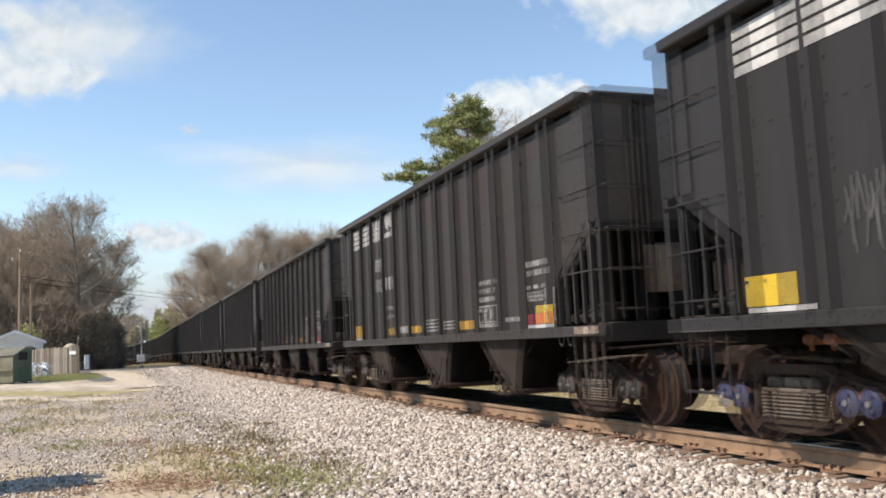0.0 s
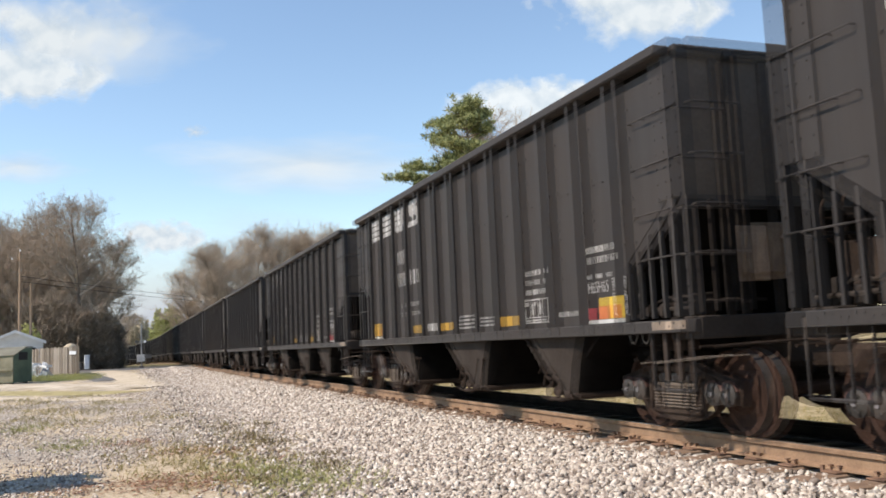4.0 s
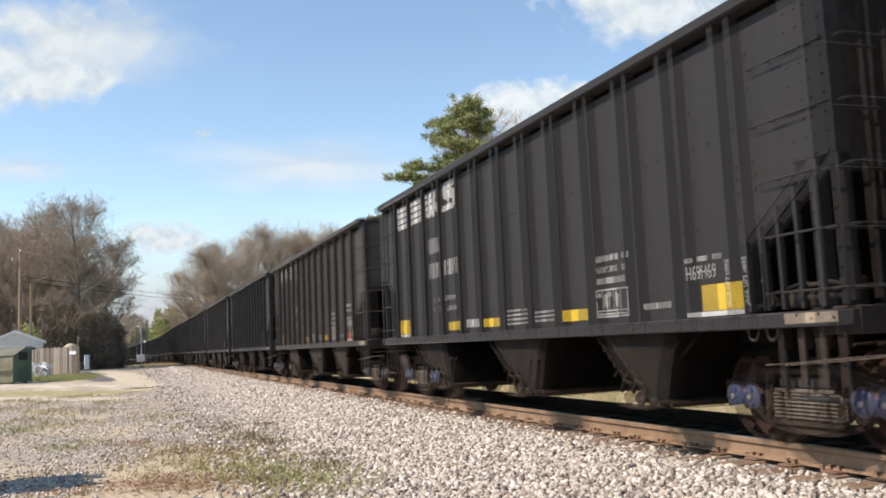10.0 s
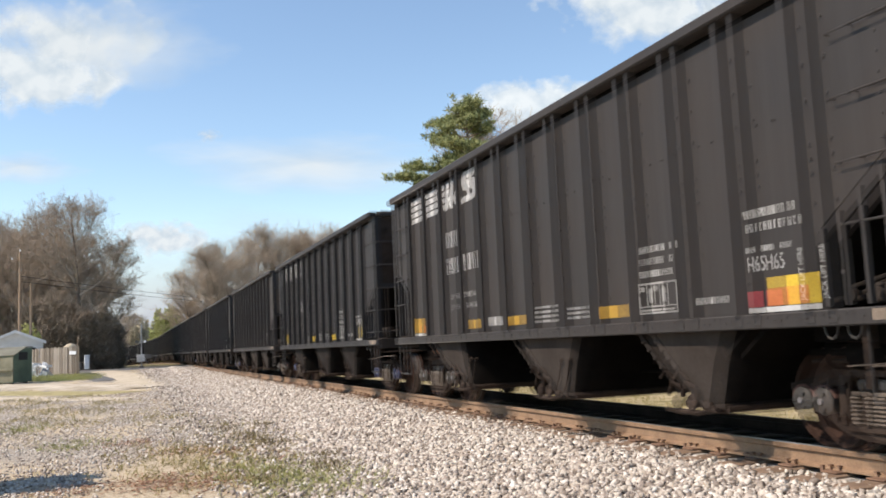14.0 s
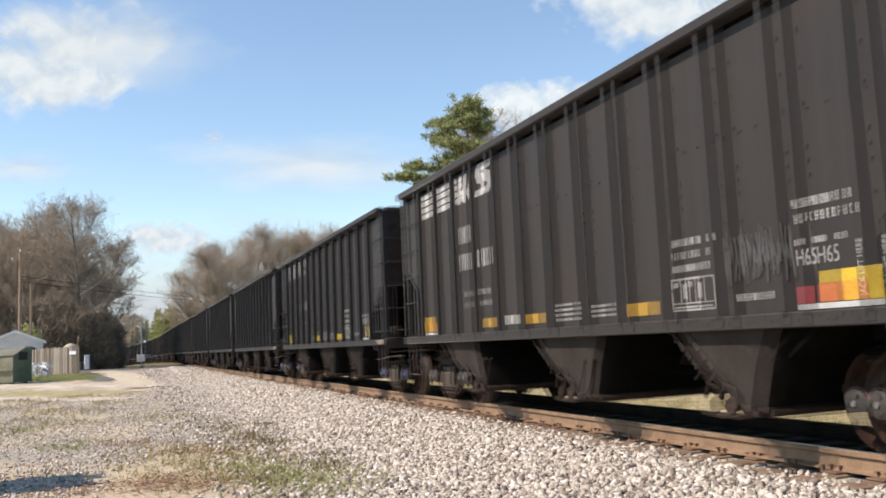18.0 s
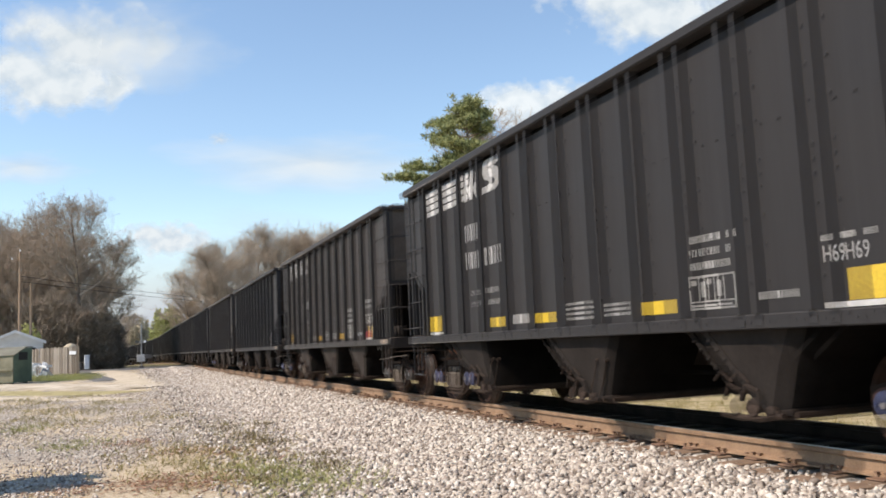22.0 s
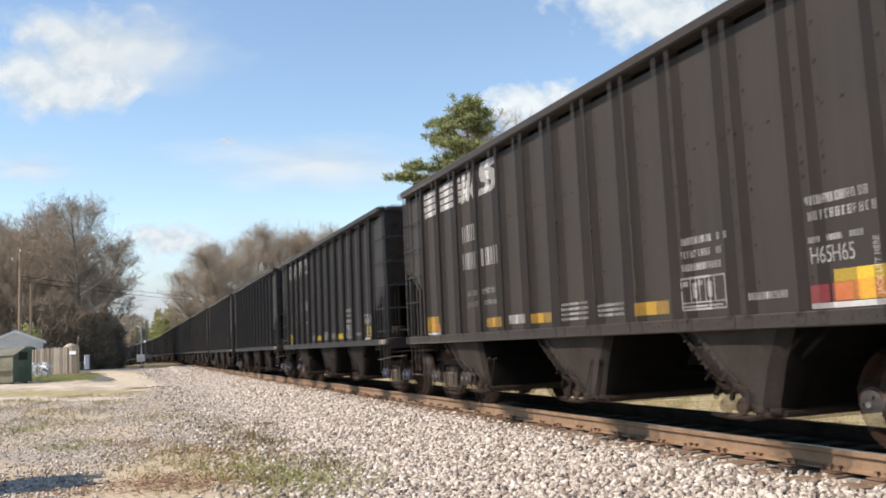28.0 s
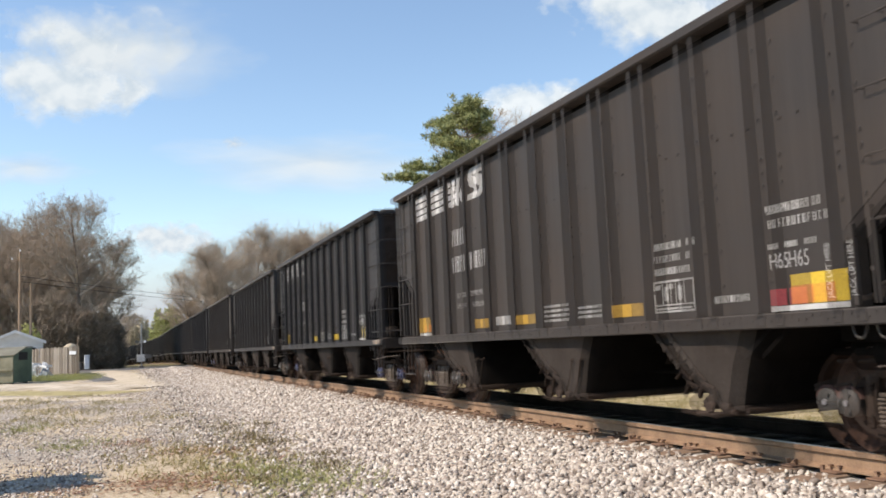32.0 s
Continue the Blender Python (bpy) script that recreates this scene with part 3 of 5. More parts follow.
    # brake gear on the trailing end
    def brake_wheel():
        m = Mesh()
        ring = [Vector((-0.75 + 0.27 * math.cos(a * 0.3927), HALF + 0.16, 2.15 + 0.27 * math.sin(a * 0.3927))) for a in range(17)]
        m.rod(ring, 0.016)
        for a in range(0, 16, 4):
            m.tube(ring[a], (-0.75, HALF + 0.12, 2.15), 0.012)
        return m.tube((-0.75, HALF - 0.1, 2.15), (-0.75, HALF + 0.18, 2.15), 0.03).data("brake_wheel", GRIME)
    part("brake_wheel", shared("brakewheel", brake_wheel), GRIME, car)
    part("air_reservoir", shared("reservoir", lambda: Mesh().tube((-1.1, HALF - 0.65, 1.66), (0.2, HALF - 0.65, 1.66), 0.2, n=14).box(-1.2, -0.95, HALF - 0.7, HALF - 0.2, 1.36, 1.9, cut=0.02).data("air_reservoir", GRIME)), GRIME, car)
    part("brake_rigging", shared("rigging", lambda: Mesh().rod([(-0.3, -5.6, 1.0), (-0.32, -4.3, 1.02), (-0.3, 4.2, 0.98)], 0.02).rod([(-0.4, -5, 0.72), (-0.4, 5, 0.72)], 0.025).box(-0.75, -0.3, 4.55, 5.15, 0.85, 1.1, cut=0.02).data("brake_rigging", SHADE_BLACK)), SHADE_BLACK, car)
    if not newer:
        part("equipment_plate", shared("eqplate", lambda: Mesh().box(-0.86, -0.44, -HALF - 0.05, -HALF - 0.02, 1.70, 2.28, cut=0.01).box(-0.81, -0.49, -HALF - 0.08, -HALF - 0.05, 1.76, 2.22, cut=0.02).data("equipment_plate", RUST_PLATE)), RUST_PLATE, car, "rust-brown equipment plate")
    for e in (-1, 1):
        part("body_bolster", shared("body bolster", lambda: Mesh().prism([(-1.40, 1.20), (1.40, 1.20), (1.40, 1.08), (0.4, 0.96), (-0.4, 0.96), (-1.40, 1.08)], "y", -0.30, 0.30).data("body_bolster", SHADE_BLACK)), SHADE_BLACK, car, "", pose(0, e * (HALF - 0.95), 0))
        truck(car, e * (HALF - 0.95), paint, cap, "grimy cast-steel truck with coil springs")
    # markings
    def mark(name, key, make, off, z, label="", mat=WHITE, proud=0.004):
        if mat is YELLOW and not newer and key != "y5":
            mat, key = OLD_YELLOW, key + "old"
        ob = part(name, shared(("mark", key), lambda: make().data(name, mat, 0)), mat, car, label, stencil_at(off, z, proud))
        if name.endswith("stencil") or name in ("car_number", "data_box", "reporting_mark", "logo_stripes"):
            tagged(ob, kind="stuff")
    stripes = lambda: bars([[(0, 0.60)], [(0, 0.60)], [(0, 0.60)], [(0, 0.60)]], 0.088, 0.030)
    mark("logo_stripes", "stripes", stripes, 1.19, 3.93, "white painted stripes")
    mark("logo_stripes", "stripes", stripes, 2.05, 3.93, "white painted stripes")
    mark("logo_shape", "logo1", lambda: bars([[(0, 0.12)], [(0, 0.14)], [(0, 0.16)], [(0, 0.17)]], 0.085, 0.03).prism([(0.10, -0.46), (0.24, -0.46), (0.34, 0.0), (0.20, 0.0)], "z", 0, 0.003).prism([(0.26, -0.30), (0.40, -0.46), (0.47, -0.46), (0.56, 0.0), (0.42, 0.0), (0.385, -0.2)], "z", 0, 0.003), 2.93, 3.93, "white painted emblem shape")
    mark("logo_shape", "logo2", lambda: Mesh().prism([(0.0, -0.50), (0.30, -0.50), (0.42, -0.44), (0.46, -0.30), (0.40, -0.18), (0.22, -0.12), (0.50, -0.10), (0.52, 0.0), (0.16, 0.0), (0.07, -0.06), (0.05, -0.18), (0.10, -0.28), (0.30, -0.34), (0.26, -0.40), (0.02, -0.40)], "z", 0, 0.003), 3.80, 3.97, "white painted emblem shape")
    mark("reporting_mark", "rep", lambda: bars([[(0, 0.030), (0.09, 0.028), (0.165, 0.028), (0.25, 0.030)]], 0.27, 0), 3.02, 3.08, "white painted bars")
    mark("car_number", ("num", seed), lambda: bars([[(0.0, 0.030), (0.11, 0.028), (0.18, 0.028), (0.27, 0.028), (0.34, 0.028), (0.78, 0.03), (0.78 + rnd.choice((0.05, 0.10)), 0.03), (0.95, 0.028), (1.04, 0.028), (1.13, 0.028)]], 0.27, 0), 3.00, 2.63, "white painted bars")
    mark("yellow_patch", "y1", lambda: slab(0.40, 0.27), 1.10, 1.40, "yellow reflective patch", YELLOW)
    mark("patch_line", "y1l", lambda: slab(0.58, 0.045), 1.12, 1.345, "white line")
    if not newer:
        mark("orange_patch", "o1", lambda: slab(0.20, 0.13), 1.42, 1.405, "orange patch", ORANGE, 0.009)
        mark("red_patch", "r1", lambda: slab(0.20, 0.14), 10.60, 1.395, "dull red patch", RED)
        if seed == 1:
            mark("red_patch", "r1", lambda: slab(0.20, 0.14), 1.62, 1.395, "dull red patch", RED)
        mark("orange_patch", "o2", lambda: slab(0.25, 0.15), 10.86, 1.40, "orange patch", ORANGE, 0.009)
        mark("capacity_stencil", "cap2", lambda: worn_text([[(0, 0.12), (0.14, 0.16), (0.32, 0.12)], [(0.02, 0.1), (0.15, 0.2), (0.38, 0.12)]], 0.075, 0.05), 10.62, 2.26, "white stencilled bars", DUSTY)
    for word, number, off, z in (("LD LMT", "230000" if newer else "229900", 3.73, 1.93), ("LT WT", "56000" if newer else "56100", 3.81, 1.75)):
        part("weight_stencil", shared(word, lambda: lettering(word, 0.085, DUSTY, 0.75)), DUSTY, car, "stencilled weights", stencil_at(3.14, z))
        part("weight_stencil", shared(number, lambda: lettering(number, 0.085, DUSTY, 0.80)), DUSTY, car, "stencilled weights", stencil_at(off, z))
    mark("yellow_patch", "y2", lambda: slab(0.37, 0.14), 3.87, 1.405, "yellow reflective patch", YELLOW)
    mark("data_panel", "g1", lambda: slab(0.30, 0.13), 4.70, 1.425, "grey data panel", DUSTY)
    mark("yellow_patch", "y3", lambda: slab(0.40, 0.13), 5.40, 1.41, "yellow reflective patch", YELLOW)
    mark("line_stencil", "tA", lambda: worn_text([[(0, 0.46)]] * 4, 0.032, 0.03), 6.30, 1.63, "white stencilled bars", DUSTY)
    mark("line_stencil", "tB", lambda: worn_text([[(0, 0.34)]] * 3, 0.032, 0.025), 7.22, 1.57, "white stencilled bars", DUSTY)
    mark("yellow_patch", "y4", lambda: slab(0.44, 0.14), 7.97, 1.40, "yellow reflective patch", YELLOW)
    mark("dimension_stencil", "tC", lambda: worn_text([[(0, 0.1), (0.14, 0.26), (0.46, 0.06), (0.56, 0.04)], [(0, 0.05), (0.12, 0.26), (0.44, 0.12)], [(0.12, 0.4)]], 0.07, 0.06), 8.78, 2.13, "white stencilled bars", DUSTY)
    def panel_box():
        m = Mesh()
        for a, b, c2, d in ((0, 0.46, 0, 0.02), (0, 0.46, 0.31, 0.33), (0, 0.02, 0, 0.33), (0.44, 0.46, 0, 0.33), (0, 0.46, 0.07, 0.085), (0.15, 0.165, 0.07, 0.31), (0.29, 0.305, 0.07, 0.31), (0.04, 0.12, 0.24, 0.29), (0.19, 0.26, 0.12, 0.27), (0.03, 0.40, 0.03, 0.05)):
            m.box(a, b, c2, d, 0, 0.003)
        return m
    mark("data_box", "box", panel_box, 8.86, 1.41, "white outlined data box", DUSTY)
    mark("line_stencil", "gt", lambda: worn_text([[(0, 0.26)]], 0.065, 0), 9.85, 1.525, "faded stencilled bar", DUSTY)
    part("class_stencil", shared(("cls", newer), lambda: lettering("H69" if newer else "H65", 0.14, WHITE, 0.72)), WHITE, car, "stencilled class letters", stencil_at(10.62, 1.71))
    mark("small_stencil", "sb", lambda: worn_text([[(0, 0.13), (0.2, 0.14)]], 0.05, 0), 10.62, 1.93, "faded stencilled bars", DUSTY)
    mark("yellow_patch", "y5", lambda: slab(0.42, 0.25), 10.86, 1.395, "yellow reflective patch", YELLOW)
    mark("patch_line", "y5l", lambda: slab(0.66, 0.045), 10.60, 1.345, "white line")
    part("jack_stencil", shared("jack", lambda: lettering("JACK LIFT HERE", 0.055, WHITE, 0.8)), WHITE, car, "stencilled words", stencil_at(11.43, 1.42, 0.127) @ pose(0, 0, 0, 0, 0, 90))
    mark("end_plate", "ep", lambda: slab(0.34, 0.085), 12.02, 1.235, "pale plate", TAN_BOX, 0.075)
    return car


def scribble(car, off, z, w, h, mat, seed, strokes=16):
    """A sprayed tag as a tangle of thin strokes, with no words in it."""
    rnd = random.Random(seed)
    m = Mesh()
    for k in range(strokes):
        a = Vector((w * (k + 0.2) / strokes, rnd.uniform(0.0, 0.45) * h))
        b = Vector((w * (k + rnd.uniform(0.6, 2.2)) / strokes, rnd.uniform(0.55, 1.0) * h))
        if k % 2:
            a, b = Vector((a.x, b.y)), Vector((b.x, a.y))
        d = (b - a).normalized() * 0.013
        n = Vector((-d.y, d.x))
        m.prism([tuple(a + n), tuple(a - n), tuple(b - n), tuple(b + n)], "z", 0, 0.002 + 0.0004 * k)
    return tagged(part("graffiti_tag", m, mat, car, "sprayed pale tag", stencil_at(off, z, 0.010), 0), kind="stuff")


# ---- ground and track ----
def ground_material():
    m, nt, bs = material("gravel_and_sand", 0.95, 0, 0.04)
    fine = tex_noise(nt, 26.0, 4, 0.75)
    stones = ramp(nt, fine, [(0.30, (0.19, 0.165, 0.135)), (0.5, (0.40, 0.355, 0.30)), (0.72, (0.62, 0.565, 0.49))])
    sand = ramp(nt, tex_noise(nt, 9.0, 5, 0.7), [(0.3, (0.42, 0.335, 0.23)), (0.7, (0.64, 0.55, 0.42))])
    grass = ramp(nt, tex_noise(nt, 14.0, 5, 0.7), [(0.35, (0.17, 0.14, 0.05)), (0.65, (0.38, 0.31, 0.15))])
    where = tex_noise(nt, 0.35, 4, 0.65, stretch=(1.4, 0.5, 1))
    c = mix(nt, ramp(nt, where, [(0.47, (0, 0, 0)), (0.56, (1, 1, 1))]), stones, sand)
    c = mix(nt, ramp(nt, tex_noise(nt, 0.5, 5, 0.7, stretch=(1.3, 0.55, 1)), [(0.56, (0, 0, 0)), (0.66, (0.85, 0.85, 0.85))]), c, grass)
    bare = tex_noise(nt, 0.9, 4, 0.6)
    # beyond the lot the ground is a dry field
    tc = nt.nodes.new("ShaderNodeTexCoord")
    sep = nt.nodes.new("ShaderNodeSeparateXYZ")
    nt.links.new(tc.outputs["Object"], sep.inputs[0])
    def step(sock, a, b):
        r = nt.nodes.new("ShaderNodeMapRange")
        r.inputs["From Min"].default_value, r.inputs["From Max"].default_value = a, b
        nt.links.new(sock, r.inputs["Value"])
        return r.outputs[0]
    lit = nt.nodes.new("ShaderNodeVectorMath")
    lit.operation = "DISTANCE"
    lit.inputs[1].default_value = (0.9, 12.3, -0.45)
    nt.links.new(tc.outputs["Object"], lit.inputs[0])
    near_sand = nt.nodes.new("ShaderNodeMath")
    near_sand.operation = "MULTIPLY_ADD"
    near_sand.inputs[1].default_value = 2.2
    nt.links.new(bare, near_sand.inputs[0])
    nt.links.new(lit.outputs["Value"], near_sand.inputs[2])
    c = mix(nt, ramp(nt, step(near_sand.outputs[0], 5.2, 2.6), [(0.0, (0, 0, 0)), (1.0, (1, 1, 1))]), c, sand)
    dry = ramp(nt, tex_noise(nt, 1.6, 7, 0.75), [(0.32, (0.17, 0.15, 0.06)), (0.5, (0.38, 0.31, 0.18)), (0.68, (0.54, 0.44, 0.29))])
    # near-black strip behind the track: the train's shade put into the ground colour
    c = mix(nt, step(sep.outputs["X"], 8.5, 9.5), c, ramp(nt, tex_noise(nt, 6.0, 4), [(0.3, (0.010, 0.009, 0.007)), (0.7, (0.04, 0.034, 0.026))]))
    c = mix(nt, step(sep.outputs["X"], 10.3, 11.0), c, dry)
    c = mix(nt, step(sep.outputs["Y"], 92, 110), c, ramp(nt, tex_noise(nt, 0.8, 5), [(0.3, (0.14, 0.12, 0.06)), (0.7, (0.28, 0.24, 0.13))]))
    c = mix(nt, 0.8, c, ramp(nt, tex_noise(nt, 55.0, 4, 0.8), [(0.34, (0.55, 0.52, 0.48)), (0.66, (1.25, 1.24, 1.22))]), "MULTIPLY")
    nt.links.new(c, bs.inputs["Base Color"])
    bump(nt, bs, fine, 0.6, 0.03)
    return m


def spread(a, b, n, power):
    """Steps from a to b that grow away from a."""
    return [a + (b - a) * (i / n) ** power for i in range(n + 1)]


def make_ground():
    xs = sorted(set([-v for v in spread(14, 2500, 22, 3.2)] + [-14 + 0.5 * i for i in range(57)] + spread(14.5, 2500, 24, 3.2)))
    ys = sorted(set([-v for v in spread(2, 2500, 16, 3.0)] + [-1.5 + 0.5 * i for i in range(82)] + spread(40, 2600, 60, 2.2)))
    vs = [(x, y, land(x, y)) for y in ys for x in xs]
    n = len(xs)
    fs = [(j * n + i, j * n + i + 1, (j + 1) * n + i + 1, (j + 1) * n + i) for j in range(len(ys) - 1) for i in range(n - 1)]
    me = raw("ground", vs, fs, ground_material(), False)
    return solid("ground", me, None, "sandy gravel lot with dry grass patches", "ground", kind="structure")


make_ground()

BALLAST, bnt, bbs = material("ballast", 0.95, 0, 0.03)
bcol = ramp(bnt, tex_noise(bnt, 17.0, 4, 0.8), [(0.32, (0.16, 0.145, 0.13)), (0.5, (0.40, 0.375, 0.345)), (0.7, (0.66, 0.62, 0.57))])
bnt.links.new(bcol, bbs.inputs["Base Color"])
bump(bnt, bbs, tex_noise(bnt, 17.0, 4, 0.8), 0.9, 0.05)

# between and behind the rails, coal dust and the train's shade are painted as one black
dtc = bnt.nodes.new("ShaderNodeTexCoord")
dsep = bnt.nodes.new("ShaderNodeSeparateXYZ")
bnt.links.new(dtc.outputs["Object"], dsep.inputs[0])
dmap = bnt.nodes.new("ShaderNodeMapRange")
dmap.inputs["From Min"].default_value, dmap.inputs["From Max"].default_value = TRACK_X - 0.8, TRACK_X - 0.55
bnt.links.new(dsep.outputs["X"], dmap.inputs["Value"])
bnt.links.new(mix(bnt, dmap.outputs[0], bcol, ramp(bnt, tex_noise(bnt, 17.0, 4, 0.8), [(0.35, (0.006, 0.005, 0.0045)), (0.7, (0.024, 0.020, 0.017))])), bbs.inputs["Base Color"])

TOP_Z = -0.135


def ballast_height(x, y=0.0):
    """Height of the ballast bed across the line, x from the track's middle."""
    a = abs(x)
    if a < 1.75:
        return TOP_Z
    # surplus stone heaped up before the crossing
    heap = 0.42 * math.exp(-((x + 3.0) / 0.95) ** 2) * smooth(52, 66, y) * (1 - smooth(78, 82.5, y))
    return heap + TOP_Z - 0.40 * min(1.0, (a - 1.75) / 2.55) - 0.03 * smooth(3.9, 4.4, a)


def make_ballast():
    across = [-4.5, -4.3, -3.6, -3.0, -2.4, -1.75, -0.9, 0, 0.9, 1.75, 2.4, 3.0, 3.6, 4.3, 4.5]
    ys = [-60 + 2 * i for i in range(16)] + [-28 + 0.5 * i for i in range(160)] + [52 + 4 * i for i in range(70)]
    vs, fs, n = [], [], len(across)
    for y in ys:
        c, _ = bed(y)
        for a in across:
            z = ballast_height(a, y) + c.z
            if abs(a) > 4.4:
                z = min(z, land(c.x + a, y) - 0.05) - 0.1
            else:
                z = max(z, land(c.x + a, y) - 0.02) if abs(a) > 3.9 else z
                z += 0.02 * noise.noise((a * 2, y * 2, 0))
            vs.append((c.x + a, y, z))
    fs = [(j * n + i, j * n + i + 1, (j + 1) * n + i + 1, (j + 1) * n + i) for j in range(len(ys) - 1) for i in range(n - 1)]
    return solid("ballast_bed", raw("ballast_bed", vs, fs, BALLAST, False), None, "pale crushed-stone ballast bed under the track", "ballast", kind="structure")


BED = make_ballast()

STONE, snt, sbs = material("ballast_stone", 0.85, 0, 0.3)
geo = snt.nodes.new("ShaderNodeNewGeometry")
scol = ramp(snt, geo.outputs["Random Per Island"], [(0.0, (0.17, 0.140, 0.118)), (0.2, (0.34, 0.282, 0.238)), (0.5, (0.48, 0.418, 0.358)), (0.8, (0.60, 0.538, 0.470)), (1.0, (0.76, 0.71, 0.645))])
scol = mix(snt, 0.5, scol, ramp(snt, tex_noise(snt, 40.0, 3), [(0.3, (0.6, 0.57, 0.53)), (0.7, (1.1, 1.1, 1.1))]), "MULTIPLY")
snt.links.new(scol, sbs.inputs["Base Color"])

ICO_V = np.array([(x, y, z) for x in (-1, 1) for y in (-1, 1) for z in (-1, 1)], float) * 0.66


def hull_faces(pts):
    bm = bmesh.new()
    for p in pts:
        bm.verts.new(p)
    bmesh.ops.convex_hull(bm, input=bm.verts)
    bmesh.ops.triangulate(bm, faces=bm.faces)
    bm.verts.index_update()
    fs = [tuple(v.index for v in f.verts) for f in bm.faces]
    bm.free()
    return np.array(fs)


ICO_F = hull_faces(ICO_V)


def stones(name, places, sizes, label, rng):
    """Many broken stones in one mesh. places: n x 3."""
    n = len(places)
    k = len(ICO_V)
    v = ICO_V[None] * (1 + 0.30 * rng.standard_normal((n, k, 1)).clip(-1.5, 1.0)) + 0.16 * rng.standard_normal((n, k, 3)).clip(-1.3, 1.3)
    ax = rng.uniform(0, 6.283, (n, 3))
    ca, sa, cb, sb = np.cos(ax[:, 0]), np.sin(ax[:, 0]), np.cos(ax[:, 1]), np.sin(ax[:, 1])
    v = v * np.stack([rng.uniform(0.8, 1.35, n), rng.uniform(0.7, 1.1, n), rng.uniform(0.5, 0.9, n)], 1)[:, None]
    x = v[..., 0] * ca[:, None] - v[..., 1] * sa[:, None]
    y = v[..., 0] * sa[:, None] + v[..., 1] * ca[:, None]
    y2 = y * cb[:, None] - v[..., 2] * sb[:, None]
    z2 = y * sb[:, None] + v[..., 2] * cb[:, None]
    v = np.stack([x, y2, z2], -1) * sizes[:, None, None] + places[:, None]
    f = (ICO_F[None] + (np.arange(n) * k)[:, None, None]).reshape(-1, 3)
    me = bpy.data.meshes.new(name)
    me.vertices.add(n * k)
    me.vertices.foreach_set("co", v.reshape(-1))
    me.loops.add(f.size)
    me.loops.foreach_set("vertex_index", f.reshape(-1).astype(np.int32))
    me.polygons.add(len(f))
    me.polygons.foreach_set("loop_start", np.arange(0, f.size, 3, dtype=np.int32))
    me.polygons.foreach_set("loop_total", np.full(len(f), 3, dtype=np.int32))
    me.update(calc_edges=True)
    me.materials.append(STONE)
    return solid(name, me, None, label, "stones", kind="stuff")


def scatter_ballast():
    rng = np.random.default_rng(5)
    spots, sizes = [], []
    for y0, y1, dens, size in ((-14, 3.5, 120, 0.042), (3.5, 14, 700, 0.029), (14, 26, 420, 0.033), (26, 56, 230, 0.037), (56, 82, 110, 0.052)):
        n = int((y1 - y0) * 6.2 * dens)
        a = rng.uniform(-6.2, -0.95, n)
        y = rng.uniform(y0, y1, n)
        keep = (a > -4.3) | (rng.uniform(0, 1, n) < 0.42 * ((a + 6.2) / 1.9) ** 1.8)
        keep &= (a < -1.30) | (rng.uniform(0, 1, n) < 0.30)
        a, y = a[keep], y[keep]
        keep = ~((a > -0.99) & (np.abs(((y / 0.52) % 1) - 0.5) > 0.28))
        a, y = a[keep], y[keep]
        zb = np.array([max(ballast_height(v, w), land(TRACK_X + v, w)) for v, w in zip(a, y)])
        spots.append(np.stack([TRACK_X + a, y, zb + rng.uniform(-0.01, 0.03, len(a)) - 0.01 * (a > -1.5)], 1))
        sizes.append(size * rng.uniform(0.6, 1.45, len(a)))
    stones("ballast_stones", np.concatenate(spots), np.concatenate(sizes), "pale grey crushed ballast stones beside the rail", rng)
    # loose gravel over the lot
    n = 46000
    x, y = rng.uniform(-6, 2.6, n), 9 + 33 * rng.uniform(0, 1, n) ** 1.4
    patch = np.array([noise.noise((v * 0.5, w * 0.22, 7.0)) for v, w in zip(x, y)])
    patch = patch - 0.75 * np.exp(-((x - 0.9) / 1.5) ** 2 - ((y - 12.4) / 2.6) ** 2)
    keep = patch + rng.uniform(-0.35, 0.35, n) > -0.12
    x, y = x[keep], y[keep]
    z = np.array([land(v, w) for v, w in zip(x, y)])
    stones("gravel", np.stack([x, y, z + 0.005], 1), rng.uniform(0.011, 0.030, len(x)), "loose grey gravel strewn over the lot", rng)


scatter_ballast()


def rail(x, name, label, mat=RAIL_RUST):
    """A flat-bottomed rail with a worn bright head."""
    pro = [(-0.075, -0.185), (0.075, -0.185), (0.075, -0.170), (0.012, -0.150), (0.009, -0.058), (0.037, -0.046), (0.039, -0.008), (0.031, 0.0), (-0.031, 0.0), (-0.039, -0.008), (-0.037, -0.046), (-0.009, -0.058), (-0.012, -0.150), (-0.075, -0.170)]
    ys = [-60, -20, 0, 10, 20, 30, 45, 60, 80, 100] + [110 + 10 * i for i in range(22)]
    vs, fs, n = [], [], len(pro)
    for y in ys:
        c, _ = bed(y)
        vs += [(c.x + x + a, y, c.z + RISE + b) for a, b in pro]
    for j in range(len(ys) - 1):
        fs += [(j * n + i, j * n + (i + 1) % n, (j + 1) * n + (i + 1) % n, (j + 1) * n + i) for i in range(n)]
    me = raw(name, vs, fs, mat)
    me.materials.append(RAIL_TOP)
    for p in me.polygons:
        p.material_index = 1 if p.index % n == 7 and mat is RAIL_RUST else 0
    return solid(name, me, None, label, "rail", kind="structure")


rail(-0.755, "rail_near", "rusty steel rail with a worn running surface")
rail(0.755, "rail_far", "steel rail painted in the train's shade behind the near one", RAIL_SHADED)


